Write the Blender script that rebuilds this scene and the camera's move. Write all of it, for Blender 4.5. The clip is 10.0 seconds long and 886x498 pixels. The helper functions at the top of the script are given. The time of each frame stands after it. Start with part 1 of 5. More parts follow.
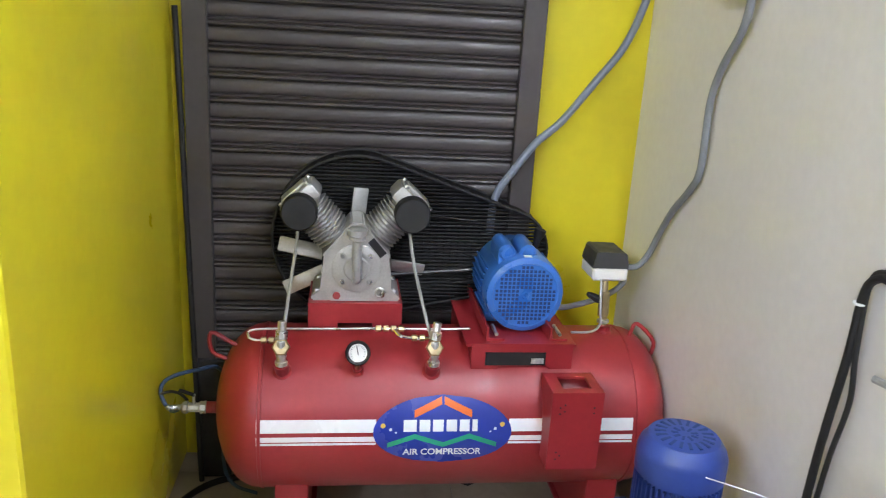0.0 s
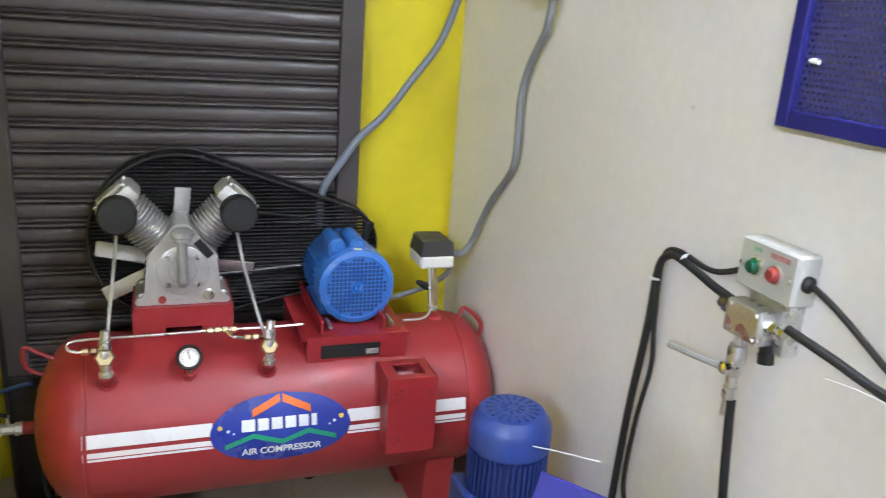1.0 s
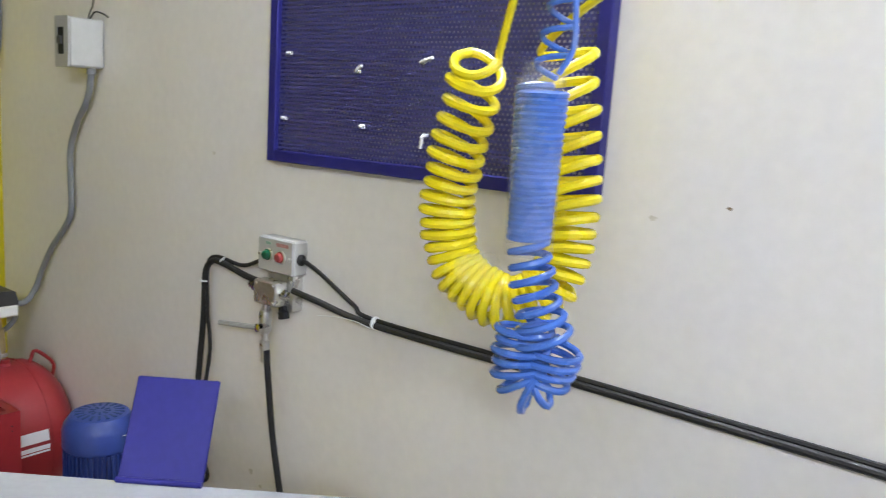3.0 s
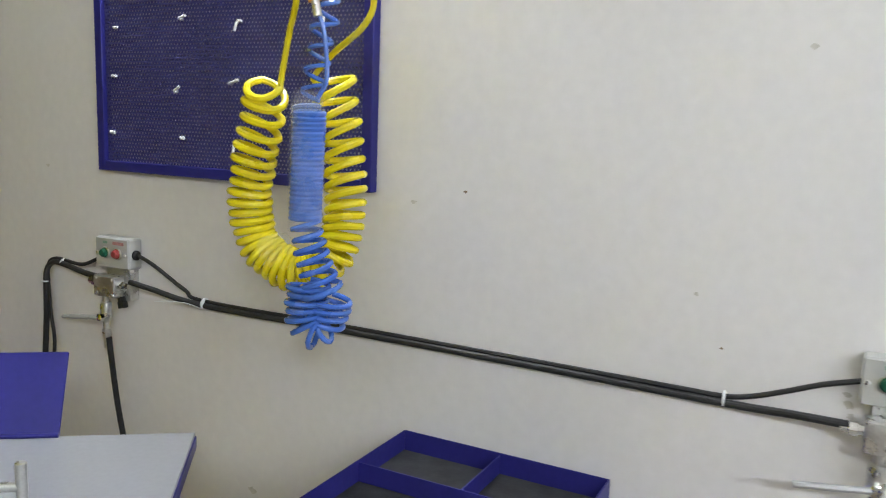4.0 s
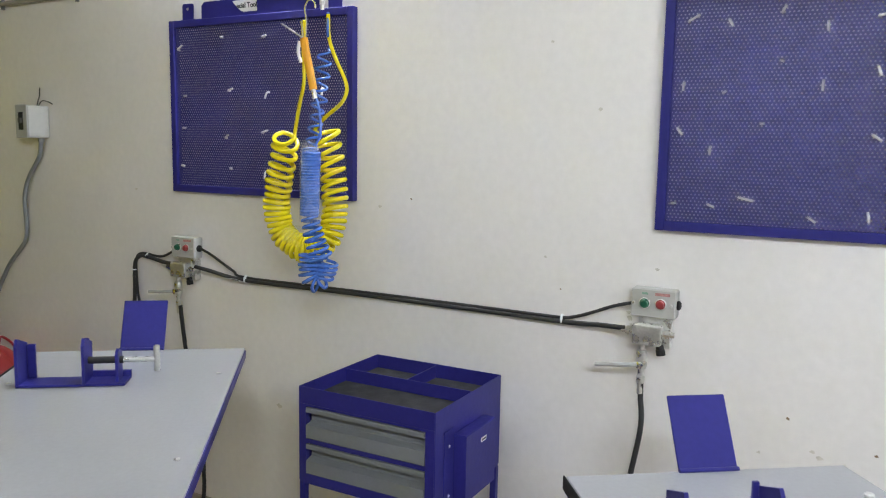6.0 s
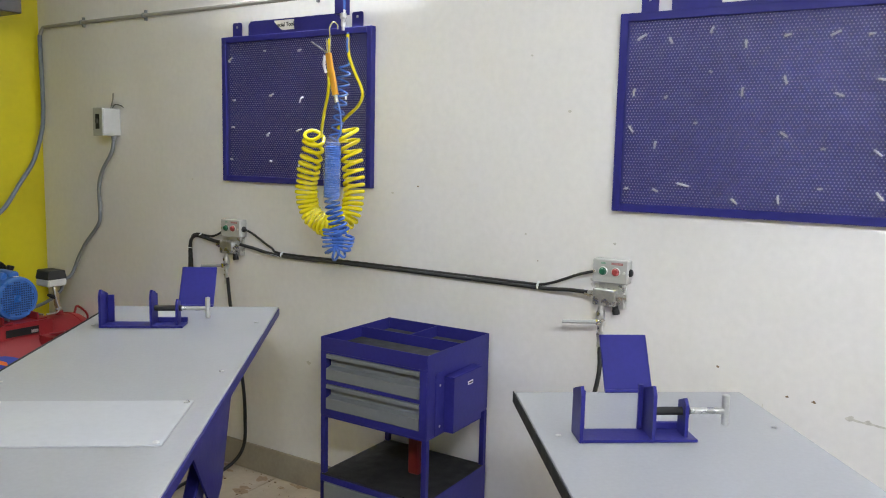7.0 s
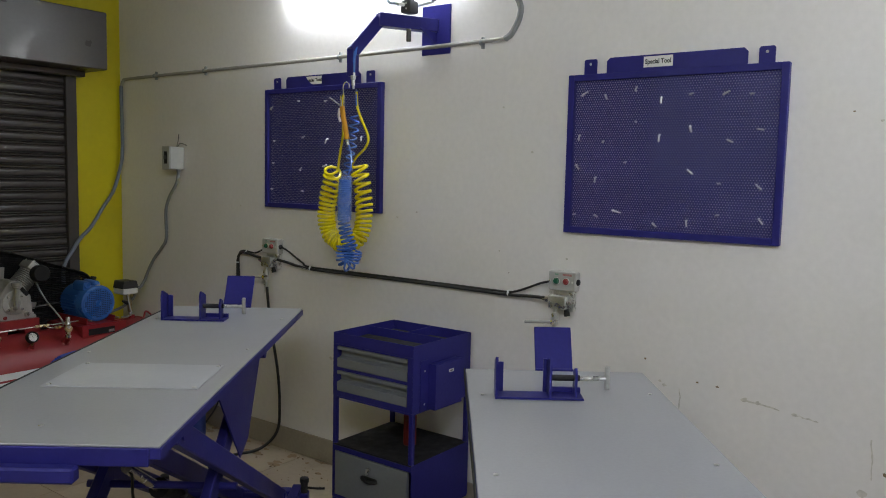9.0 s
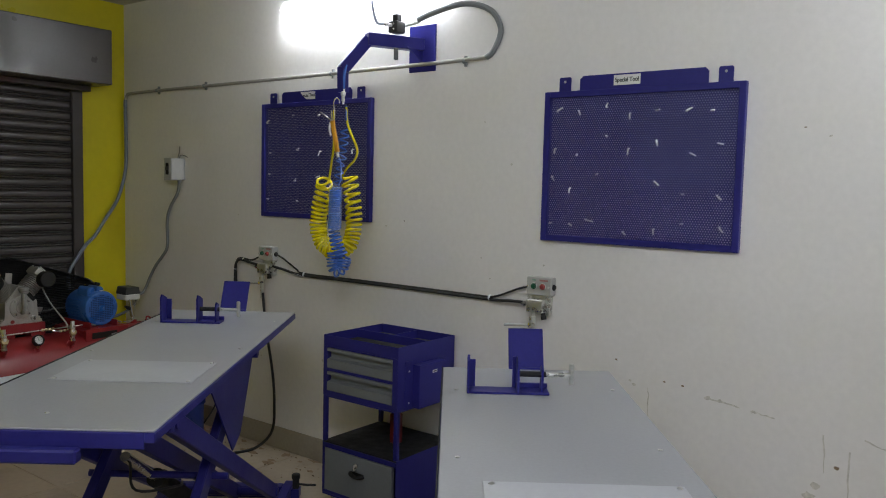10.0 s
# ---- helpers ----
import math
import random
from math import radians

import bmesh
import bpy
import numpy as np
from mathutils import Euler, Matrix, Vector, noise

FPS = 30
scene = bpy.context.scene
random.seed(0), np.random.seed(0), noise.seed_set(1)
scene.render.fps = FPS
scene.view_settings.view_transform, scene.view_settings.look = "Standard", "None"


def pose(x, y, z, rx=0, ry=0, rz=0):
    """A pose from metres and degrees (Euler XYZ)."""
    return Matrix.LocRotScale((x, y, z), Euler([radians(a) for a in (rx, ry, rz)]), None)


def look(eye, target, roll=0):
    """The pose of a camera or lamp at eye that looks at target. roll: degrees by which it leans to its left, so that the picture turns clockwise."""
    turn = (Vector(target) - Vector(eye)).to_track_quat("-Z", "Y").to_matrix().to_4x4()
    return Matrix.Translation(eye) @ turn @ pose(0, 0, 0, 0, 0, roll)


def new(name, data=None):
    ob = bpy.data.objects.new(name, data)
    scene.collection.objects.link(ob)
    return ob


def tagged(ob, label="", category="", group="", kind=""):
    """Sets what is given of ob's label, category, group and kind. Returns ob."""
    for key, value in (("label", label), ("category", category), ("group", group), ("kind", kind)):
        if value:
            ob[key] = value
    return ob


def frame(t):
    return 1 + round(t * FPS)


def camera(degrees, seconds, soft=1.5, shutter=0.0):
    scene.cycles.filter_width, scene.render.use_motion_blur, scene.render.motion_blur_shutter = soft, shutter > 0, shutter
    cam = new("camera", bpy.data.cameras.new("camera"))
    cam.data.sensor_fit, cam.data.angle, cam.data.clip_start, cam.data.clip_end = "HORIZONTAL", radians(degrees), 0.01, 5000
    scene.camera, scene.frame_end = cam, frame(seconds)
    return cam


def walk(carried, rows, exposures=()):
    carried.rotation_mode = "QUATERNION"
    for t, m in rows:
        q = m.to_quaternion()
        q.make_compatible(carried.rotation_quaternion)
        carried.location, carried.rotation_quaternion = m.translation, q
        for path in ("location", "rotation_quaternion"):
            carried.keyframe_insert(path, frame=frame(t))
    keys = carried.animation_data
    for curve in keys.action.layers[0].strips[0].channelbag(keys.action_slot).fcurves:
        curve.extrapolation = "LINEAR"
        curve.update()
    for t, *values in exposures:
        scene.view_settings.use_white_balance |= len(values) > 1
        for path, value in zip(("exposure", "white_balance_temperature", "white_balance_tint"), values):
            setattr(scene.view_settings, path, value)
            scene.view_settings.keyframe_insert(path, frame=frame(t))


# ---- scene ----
cam = camera(59.0, 10.0, soft=1.0, shutter=0.25)
PATH = [
    (0, (0.035, 0.022, 1.574), (0.268, 1.925, 1.005), 3.4),
    (0.5, (0.027, 0.025, 1.607), (0.43, 1.892, 1.011), 3.7),
    (1, (0.02, -0.017, 1.599), (0.678, 1.784, 1.03), 4.2),
    (1.5, (-0.026, -0.089, 1.613), (0.933, 1.592, 1.11), 4.1),
    (2, (-0.068, -0.206, 1.619), (1.113, 1.345, 1.175), 3.8),
    (2.5, (-0.154, -0.401, 1.63), (1.194, 1.019, 1.222), 3.5),
    (3, (-0.302, -0.531, 1.603), (1.255, 0.679, 1.268), 3.8),
    (3.2, (-0.349, -0.595, 1.604), (1.268, 0.533, 1.268), 3.0),
    (4.3, (-0.655, -0.968, 1.646), (1.12, -0.099, 1.337), 2.0),
    (4.5, (-0.717, -1.041, 1.658), (1.059, -0.174, 1.349), 1.7),
    (5, (-0.909, -1.175, 1.676), (0.869, -0.304, 1.39), 1.3),
    (6.5, (-1.581, -1.747, 1.647), (0.13, -0.742, 1.398), 1.1),
    (7, (-1.746, -1.957, 1.628), (-0.063, -0.905, 1.383), 1.3),
    (7.5, (-1.849, -2.165, 1.65), (-0.192, -1.071, 1.411), 1.3),
    (8, (-1.94, -2.428, 1.644), (-0.32, -1.277, 1.425), 1.4),
    (8.5, (-2.033, -2.547, 1.662), (-0.43, -1.368, 1.462), 1.3),
    (9, (-2.161, -2.629, 1.666), (-0.562, -1.442, 1.483), 1.3),
    (9.5, (-2.223, -2.714, 1.679), (-0.626, -1.522, 1.509), 1.3),
    (10, (-2.266, -2.831, 1.668), (-0.672, -1.633, 1.512), 1.4),
]
walk(cam, [(t, look(eye, target, roll)) for t, eye, target, roll in PATH],
     exposures=[(0.0, 1.94, 6200, 16), (1.0, 1.97, 6150, 15), (1.5, 1.98, 6150, 16), (2.5, 1.68, 6250, 16), (3.2, 1.34, 6400, 14), (4.5, 0.96, 6550, 12), (6.5, 1.10, 6550, 12), (7.4, 1.02, 6600, 12), (8.0, 0.64, 6700, 11), (8.6, 0.12, 6700, 11), (10.0, -0.02, 6700, 11)])

# ---- light: one seen wall batten, added unseen battens on wall and ceiling, dim surround ----
world = bpy.data.worlds.new("world")
scene.world = world
world.use_nodes = True
world.node_tree.nodes["Background"].inputs[0].default_value = (0.8, 0.88, 1.0, 1)
world.node_tree.nodes["Background"].inputs[1].default_value = 0.05


COOL = (0.85, 0.93, 1.0)
TUBE_GLOW, ADDED_CEILING_GLOW = 95.0, 275.0

# ---- materials ----
MATS = {}


def mat(name, colour, rough=0.5, metal=0.0, vary=0.08, scale=6.0, fine=60.0, bump=0.05, dirt=None, dirt_amount=0.0, coat=0.0, alpha=1.0, emit=0.0, spec=0.5, piece=0.0, rough_vary=0.12):
    """A paint, metal, plastic or mineral: broad and fine variation, roughness wear, fine relief, optional stains."""
    if name in MATS:
        return MATS[name]
    m = bpy.data.materials.new(name)
    m.use_nodes = True
    nt = m.node_tree
    N, L = nt.nodes, nt.links
    b = N["Principled BSDF"]
    tc = N.new("ShaderNodeTexCoord")
    n1, n2 = N.new("ShaderNodeTexNoise"), N.new("ShaderNodeTexNoise")
    for n, s in ((n1, scale), (n2, fine)):
        n.inputs["Scale"].default_value, n.inputs["Detail"].default_value = s, 6.0
        L.new(tc.outputs["Object"], n.inputs["Vector"])
    mixn = N.new("ShaderNodeMath")
    mixn.operation = "ADD"
    L.new(n1.outputs[0], mixn.inputs[0])
    L.new(n2.outputs[0], mixn.inputs[1])
    ramp = N.new("ShaderNodeMapRange")
    ramp.inputs[1].default_value, ramp.inputs[2].default_value = 0.7, 1.3
    ramp.inputs[3].default_value, ramp.inputs[4].default_value = 1 - vary, 1 + vary
    L.new(mixn.outputs[0], ramp.inputs[0])
    out = ramp.outputs[0]
    if piece:
        info = N.new("ShaderNodeObjectInfo")
        pr = N.new("ShaderNodeMapRange")
        pr.inputs[3].default_value, pr.inputs[4].default_value = 1 - piece, 1 + piece
        L.new(info.outputs["Random"], pr.inputs[0])
        mul = N.new("ShaderNodeMath")
        mul.operation = "MULTIPLY"
        L.new(out, mul.inputs[0])
        L.new(pr.outputs[0], mul.inputs[1])
        out = mul.outputs[0]
    col = N.new("ShaderNodeVectorMath")
    col.operation = "SCALE"
    col.inputs[0].default_value = colour
    L.new(out, col.inputs["Scale"])
    colour_out = col.outputs[0]
    if dirt:
        n3 = N.new("ShaderNodeTexNoise")
        n3.inputs["Scale"].default_value, n3.inputs["Detail"].default_value, n3.inputs["Roughness"].default_value = scale * 0.6, 9.0, 0.68
        L.new(tc.outputs["Object"], n3.inputs["Vector"])
        r3 = N.new("ShaderNodeMapRange")
        r3.inputs[1].default_value, r3.inputs[2].default_value, r3.inputs[4].default_value = 0.53, 0.72, dirt_amount
        L.new(n3.outputs[0], r3.inputs[0])
        mx = N.new("ShaderNodeMix")
        mx.data_type = "RGBA"
        mx.inputs[7].default_value = (*dirt, 1)
        L.new(r3.outputs[0], mx.inputs[0])
        L.new(colour_out, mx.inputs[6])
        colour_out = mx.outputs[2]
    L.new(colour_out, b.inputs["Base Color"])
    rr = N.new("ShaderNodeMapRange")
    rr.inputs[1].default_value, rr.inputs[2].default_value = 0.3, 0.7
    rr.inputs[3].default_value, rr.inputs[4].default_value = max(0.02, rough - rough_vary), min(1, rough + rough_vary)
    L.new(n1.outputs[0], rr.inputs[0])
    L.new(rr.outputs[0], b.inputs["Roughness"])
    b.inputs["Metallic"].default_value = metal
    b.inputs["Coat Weight"].default_value = coat
    b.inputs["Specular IOR Level"].default_value = spec
    b.inputs["Alpha"].default_value = alpha
    if bump:
        bp = N.new("ShaderNodeBump")
        bp.inputs["Strength"].default_value, bp.inputs["Distance"].default_value = bump, 0.004
        L.new(n2.outputs[0], bp.inputs["Height"])
        L.new(bp.outputs[0], b.inputs["Normal"])
    if emit:
        b.inputs["Emission Color"].default_value = (*COOL, 1)
        b.inputs["Emission Strength"].default_value = emit
    MATS[name] = m
    return m


WALL_WHITE = mat("wall_white", (0.80, 0.775, 0.76), 0.5, vary=0.035, scale=1.3, fine=35, bump=0.12, dirt=(0.66, 0.64, 0.58), dirt_amount=0.35)
WALL_YELLOW = mat("wall_yellow", (0.655, 0.555, 0.016), 0.30, vary=0.04, scale=2.0, fine=25, bump=0.025, rough_vary=0.03)
CEIL = mat("ceiling_low_bounce", (0.55, 0.54, 0.52), 0.8, vary=0.03, scale=2, bump=0.1)
WALL_LOW_BOUNCE = mat("wall_low_bounce", (0.22, 0.21, 0.20), 0.6, vary=0.05, scale=1.5, bump=0.1)
FLOOR = mat("floor_tile", (0.42, 0.345, 0.26), 0.4, vary=0.08, scale=3.0, fine=30, bump=0.05, dirt=(0.24, 0.17, 0.11), dirt_amount=0.7, piece=0.03)
SKIRT = mat("skirting_stone", (0.36, 0.32, 0.26), 0.6, vary=0.08, scale=4, bump=0.15, dirt=(0.2, 0.17, 0.13), dirt_amount=0.5)
BLUE = mat("blue_paint", (0.025, 0.024, 0.175), 0.34, rough_vary=0.05, vary=0.08, scale=5, fine=70, bump=0.10, dirt=(0.034, 0.032, 0.195), dirt_amount=0.35, spec=0.16)
# board blue lifted and greyed, so the colour carries the sheet's hazy sheen
BLUE_SHEET = mat("blue_sheet_hazed", (0.050, 0.050, 0.185), 0.45, vary=0.08, scale=5, fine=70, bump=0.05, spec=0.3)
GREY_TOP = mat("grey_table_paint", (0.325, 0.33, 0.35), 0.33, vary=0.05, scale=3, fine=90, bump=0.03, rough_vary=0.05)
PALE_TOP = mat("pale_cover_paint", (0.45, 0.46, 0.49), 0.4, vary=0.04, scale=4, bump=0.03)
# drawer fronts stand in shade; that shade is put into this grey
DRAWER = mat("drawer_grey_shaded", (0.18, 0.19, 0.20), 0.5, vary=0.05, scale=7, bump=0.05)
RUBBER = mat("black_rubber", (0.012, 0.012, 0.013), 0.72, vary=0.2, scale=20, fine=120, bump=0.2)
SHUTTER = mat("shutter_brown", (0.060, 0.051, 0.051), 0.38, vary=0.08, scale=7, fine=50, bump=0.03, dirt=(0.075, 0.066, 0.064), dirt_amount=0.3, piece=0.06)
RED = mat("tank_red", (0.285, 0.019, 0.024), 0.42, vary=0.07, scale=5, fine=60, bump=0.08, rough_vary=0.05, dirt=(0.265, 0.024, 0.030), dirt_amount=0.4, coat=0.05)
WHITE_VINYL = mat("white_vinyl", (0.80, 0.82, 0.83), 0.3, vary=0.03, bump=0.02)
WIRE = mat("white_zinc_wire", (0.88, 0.88, 0.88), 0.35, metal=0.0, vary=0.05, scale=30, bump=0.0)
STEEL = mat("zinc_steel", (0.62, 0.62, 0.60), 0.32, metal=0.9, vary=0.12, scale=30, fine=150, bump=0.10)
CHROME = mat("bright_steel", (0.80, 0.80, 0.78), 0.18, metal=1.0, vary=0.06, scale=30, bump=0.02)
DULL_STEEL = mat("dull_plated_steel", (0.40, 0.40, 0.40), 0.48, metal=0.45, vary=0.12, scale=30, fine=150, bump=0.08)
BRASS = mat("brass", (0.46, 0.37, 0.21), 0.40, metal=1.0, vary=0.12, scale=25, bump=0.06)
ALU = mat("cast_aluminium", (0.50, 0.49, 0.47), 0.42, metal=0.55, vary=0.10, scale=18, fine=160, bump=0.25)
BLACK = mat("black_plastic", (0.007, 0.007, 0.008), 0.6, vary=0.15, scale=12, bump=0.06)
DARK_STEEL = mat("dark_steel", (0.10, 0.10, 0.10), 0.45, metal=0.6, vary=0.12, scale=20, bump=0.05)
HOOD_GREY = mat("dark_grey_plastic", (0.045, 0.045, 0.045), 0.5, vary=0.1, scale=20, bump=0.05)
CABLE = mat("black_cable", (0.012, 0.012, 0.013), 0.55, vary=0.15, scale=15, bump=0.04)
GREY_PIPE = mat("grey_conduit", (0.20, 0.21, 0.22), 0.5, vary=0.06, scale=12, bump=0.05)
BEIGE_PIPE = mat("painted_conduit", (0.33, 0.315, 0.29), 0.6, vary=0.08, scale=10, bump=0.05)
GREY_BLUE_PIPE = mat("grey_blue_hose", (0.175, 0.20, 0.25), 0.5, vary=0.06, scale=12, bump=0.05)
MOTOR_BLUE = mat("motor_blue", (0.038, 0.155, 0.50), 0.35, vary=0.07, scale=9, bump=0.08, coat=0.2)
MOTOR_NAVY = mat("motor_navy", (0.022, 0.050, 0.24), 0.38, vary=0.08, scale=9, bump=0.08, coat=0.1)
BOX_GREY = mat("switch_box_grey", (0.44, 0.44, 0.42), 0.45, vary=0.04, scale=10, bump=0.04)
BOX_WHITE = mat("white_plastic", (0.76, 0.75, 0.71), 0.4, vary=0.03, scale=10, bump=0.03)
FADED_RED = mat("faded_red_ink", (0.42, 0.20, 0.19), 0.5, vary=0.25, scale=120, bump=0.0)
FADED_GREEN = mat("faded_green_ink", (0.20, 0.34, 0.26), 0.5, vary=0.25, scale=120, bump=0.0)
# can's red, darkened in the colour for the dim inside of the trolley
CAN_RED_SHADED = mat("can_red_shaded", (0.15, 0.010, 0.010), 0.5, vary=0.1, bump=0.05)
DUST = mat("brown_dust", (0.30, 0.215, 0.14), 0.9, vary=0.2, scale=30, fine=150, bump=0.3)
GREEN = mat("green_button", (0.006, 0.10, 0.05), 0.35, bump=0.0)
RED_PL = mat("red_button", (0.29, 0.04, 0.04), 0.35, bump=0.0)
COIL_Y = mat("yellow_hose", (0.82, 0.69, 0.006), 0.25, vary=0.05, scale=15, bump=0.03, coat=0.3)
COIL_B = mat("blue_hose", (0.055, 0.16, 0.56), 0.25, vary=0.06, scale=15, bump=0.03, coat=0.3)
ORANGE = mat("orange_plastic", (0.80, 0.38, 0.025), 0.35, bump=0.03)
TUBE = mat("lamp_tube", (0.9, 0.9, 0.9), 0.4, bump=0.0, emit=TUBE_GLOW)
TUBE_C = mat("added_ceiling_tube", (0.9, 0.9, 0.9), 0.4, bump=0.0, emit=ADDED_CEILING_GLOW)
TUBE_DIM = mat("added_dim_tube", (0.9, 0.9, 0.9), 0.4, bump=0.0, emit=50.0)
FILM = mat("plastic_film", (0.85, 0.87, 0.88), 0.12, vary=0.03, scale=30, fine=80, bump=0.9, alpha=0.085)
PUTTY = mat("wall_stain", (0.60, 0.57, 0.52), 0.7, vary=0.2, scale=40, bump=0.2)
DEBRIS = mat("debris_brown", (0.21, 0.145, 0.09), 0.8, vary=0.3, scale=40, bump=0.3)


# ---- mesh helpers ----
def thing(name, label, category, m=None, group="", kind=""):
    ob = new(name)
    ob.empty_display_size = 0.05
    ob.matrix_basis = m or Matrix()
    return tagged(ob, label, category, group, kind)


def base_of(ob):
    while ob.parent:
        ob = ob.parent
    return ob.matrix_basis


def part(name, bm, material, parent=None, label="", local=False, smooth=True, angle=35):
    """Links a bmesh as one mesh object. Places are the world's, or the thing's own when local."""
    if parent is not None and not local:
        bmesh.ops.transform(bm, matrix=base_of(parent).inverted(), verts=bm.verts)
    bmesh.ops.recalc_face_normals(bm, faces=bm.faces)
    lim = radians(angle)
    for f in bm.faces:
        f.smooth = smooth
    for e in bm.edges:
        if len(e.link_faces) == 2 and e.calc_face_angle(0) > lim:
            e.smooth = False
    me = bpy.data.meshes.new(name)
    bm.to_mesh(me)
    bm.free()
    me.materials.append(material)
    ob = new(name, me)
    ob.parent = parent
    if label:
        ob["label"] = label
    return ob


def solid(name, bm, material, label, category="", kind="", group="", **kw):
    return tagged(part(name, bm, material, None, **kw), label, category, group, kind)


def box(x0, x1, y0, y1, z0, z1, bevel=0.0, bm=None, m=None, seg=1):
    g = bmesh.new()
    bmesh.ops.create_cube(g, size=1)
    bmesh.ops.transform(g, matrix=Matrix.Translation(((x0 + x1) / 2, (y0 + y1) / 2, (z0 + z1) / 2)) @ Matrix.Diagonal((x1 - x0, y1 - y0, z1 - z0, 1)), verts=g.verts)
    if bevel:
        bmesh.ops.bevel(g, geom=g.edges[:], offset=bevel, segments=seg, affect="EDGES", profile=0.5)
    if m:
        bmesh.ops.transform(g, matrix=m, verts=g.verts)
    return add(bm, g)


def add(bm, g):
    if bm is None:
        return g
    me = bpy.data.meshes.new("tmp")
    g.to_mesh(me)
    g.free()
    bm.from_mesh(me)
    bpy.data.meshes.remove(me)
    return bm


def frame_of(d):
    d = Vector(d).normalized()
    return d.to_track_quat("Z", "Y").to_matrix().to_4x4()


def lathe(profile, p0=(0, 0, 0), axis=(0, 0, 1), seg=24, bm=None):
    """Turns (radius, height) pairs about an axis; the ends are closed where the radius is above zero."""
    g = bmesh.new()
    rings = []
    for r, h in profile:
        if r < 1e-6:
            rings.append([g.verts.new((0, 0, h))])
        else:
            rings.append([g.verts.new((r * math.cos(2 * math.pi * i / seg), r * math.sin(2 * math.pi * i / seg), h)) for i in range(seg)])
    for a, b in zip(rings, rings[1:]):
        for i in range(seg):
            k = (i + 1) % seg
            if len(a) == 1 and len(b) > 1:
                g.faces.new((a[0], b[i], b[k]))
            elif len(b) == 1 and len(a) > 1:
                g.faces.new((a[i], a[k], b[0]))
            elif len(a) > 1:
                g.faces.new((a[i], a[k], b[k], b[i]))
    for ring in (rings[0], rings[-1]):
        if len(ring) > 1:
            g.faces.new(ring)
    bmesh.ops.transform(g, matrix=Matrix.Translation(p0) @ frame_of(axis), verts=g.verts)
    return add(bm, g)


def rod(p0, p1, r, seg=14, bm=None, bevel=0.0):
    p0, p1 = Vector(p0), Vector(p1)
    h = (p1 - p0).length
    prof = [(r, 0), (r, h)] if not bevel else [(r - bevel, 0), (r, bevel), (r, h - bevel), (r - bevel, h)]
    return lathe(prof, p0, p1 - p0, seg, bm)


def spline(pts, n=8):
    """A smooth run of points through pts."""
    P = [Vector(p) for p in pts]
    P = [2 * P[0] - P[1]] + P + [2 * P[-1] - P[-2]]
    out = []
    for a, b, c, d in zip(P, P[1:], P[2:], P[3:]):
        for i in range(n):
            t = i / n
            out.append(0.5 * (2 * b + (c - a) * t + (2 * a - 5 * b + 4 * c - d) * t * t + (3 * b - a - 3 * c + d) * t ** 3))
    return out + [P[-2]]


def sweep(pts, r, seg=8, bm=None, flat=1.0):
    """A tube of radius r along points."""
    g = bmesh.new()
    P = [Vector(p) for p in pts]
    n = len(P)
    tang = [(P[min(i + 1, n - 1)] - P[max(i - 1, 0)]).normalized() for i in range(n)]
    up = Vector((0, 0, 1)) if abs(tang[0].z) < 0.9 else Vector((1, 0, 0))
    rings = []
    for p, t in zip(P, tang):
        side = t.cross(up).normalized()
        up = side.cross(t).normalized()
        rings.append([g.verts.new(p + r * (math.cos(2 * math.pi * i / seg) * side + flat * math.sin(2 * math.pi * i / seg) * up)) for i in range(seg)])
    for a, b in zip(rings, rings[1:]):
        for i in range(seg):
            k = (i + 1) % seg
            g.faces.new((a[i], a[k], b[k], b[i]))
    g.faces.new(rings[0]), g.faces.new(rings[-1])
    return add(bm, g)


def prism(outline, axis, a, b, bm=None, m=None):
    """Pushes a flat outline along an axis from a to b. Outline pairs: (y, z) for x, (x, z) for y, (x, y) for z."""
    g = bmesh.new()

    def at(p, v):
        return {"x": (v, p[0], p[1]), "y": (p[0], v, p[1]), "z": (p[0], p[1], v)}[axis]
    A = [g.verts.new(at(p, a)) for p in outline]
    B = [g.verts.new(at(p, b)) for p in outline]
    g.faces.new(A), g.faces.new(B)
    for i in range(len(A)):
        k = (i + 1) % len(A)
        g.faces.new((A[i], A[k], B[k], B[i]))
    if m:
        bmesh.ops.transform(g, matrix=m, verts=g.verts)
    return add(bm, g)


# ---- the room ----
WX, NY, WESTX, HZ = 1.0, 2.62, -0.54, 2.95
solid("floor", box(-4.6, WX + 0.15, -5.6, NY + 0.6, -0.1, -0.004), SKIRT, "cement bed under the floor tiles", kind="structure")
# unseen ceiling, its white lowered so that less light bounces
solid("ceiling", box(-4.6, WX + 0.15, -5.6, NY + 0.6, HZ, HZ + 0.12), CEIL, "unseen added ceiling, toned down to cut bounced light", kind="structure")
wall_east = solid("wall_east", box(WX, WX + 0.15, -5.6, NY + 0.15, -0.05, HZ), WALL_WHITE, "off-white painted plaster wall with scuffs", kind="structure")
# yellow wall round the shutter's opening
SX0, SX1, SZ = -0.47, 0.63, 2.36
bm = box(WESTX, SX0, NY, NY + 0.15, 0, HZ)
box(SX1, WX, NY, NY + 0.15, 0, HZ, bm=bm)
box(SX0, SX1, NY, NY + 0.15, SZ, HZ, bm=bm)
solid("wall_north", bm, WALL_YELLOW, "bright yellow glossy painted wall round the shutter", kind="structure")
solid("wall_west", box(WESTX - 0.12, WESTX, 1.32, NY + 0.15, 0, HZ, 0.006), WALL_YELLOW, "bright yellow glossy painted side wall", kind="structure")
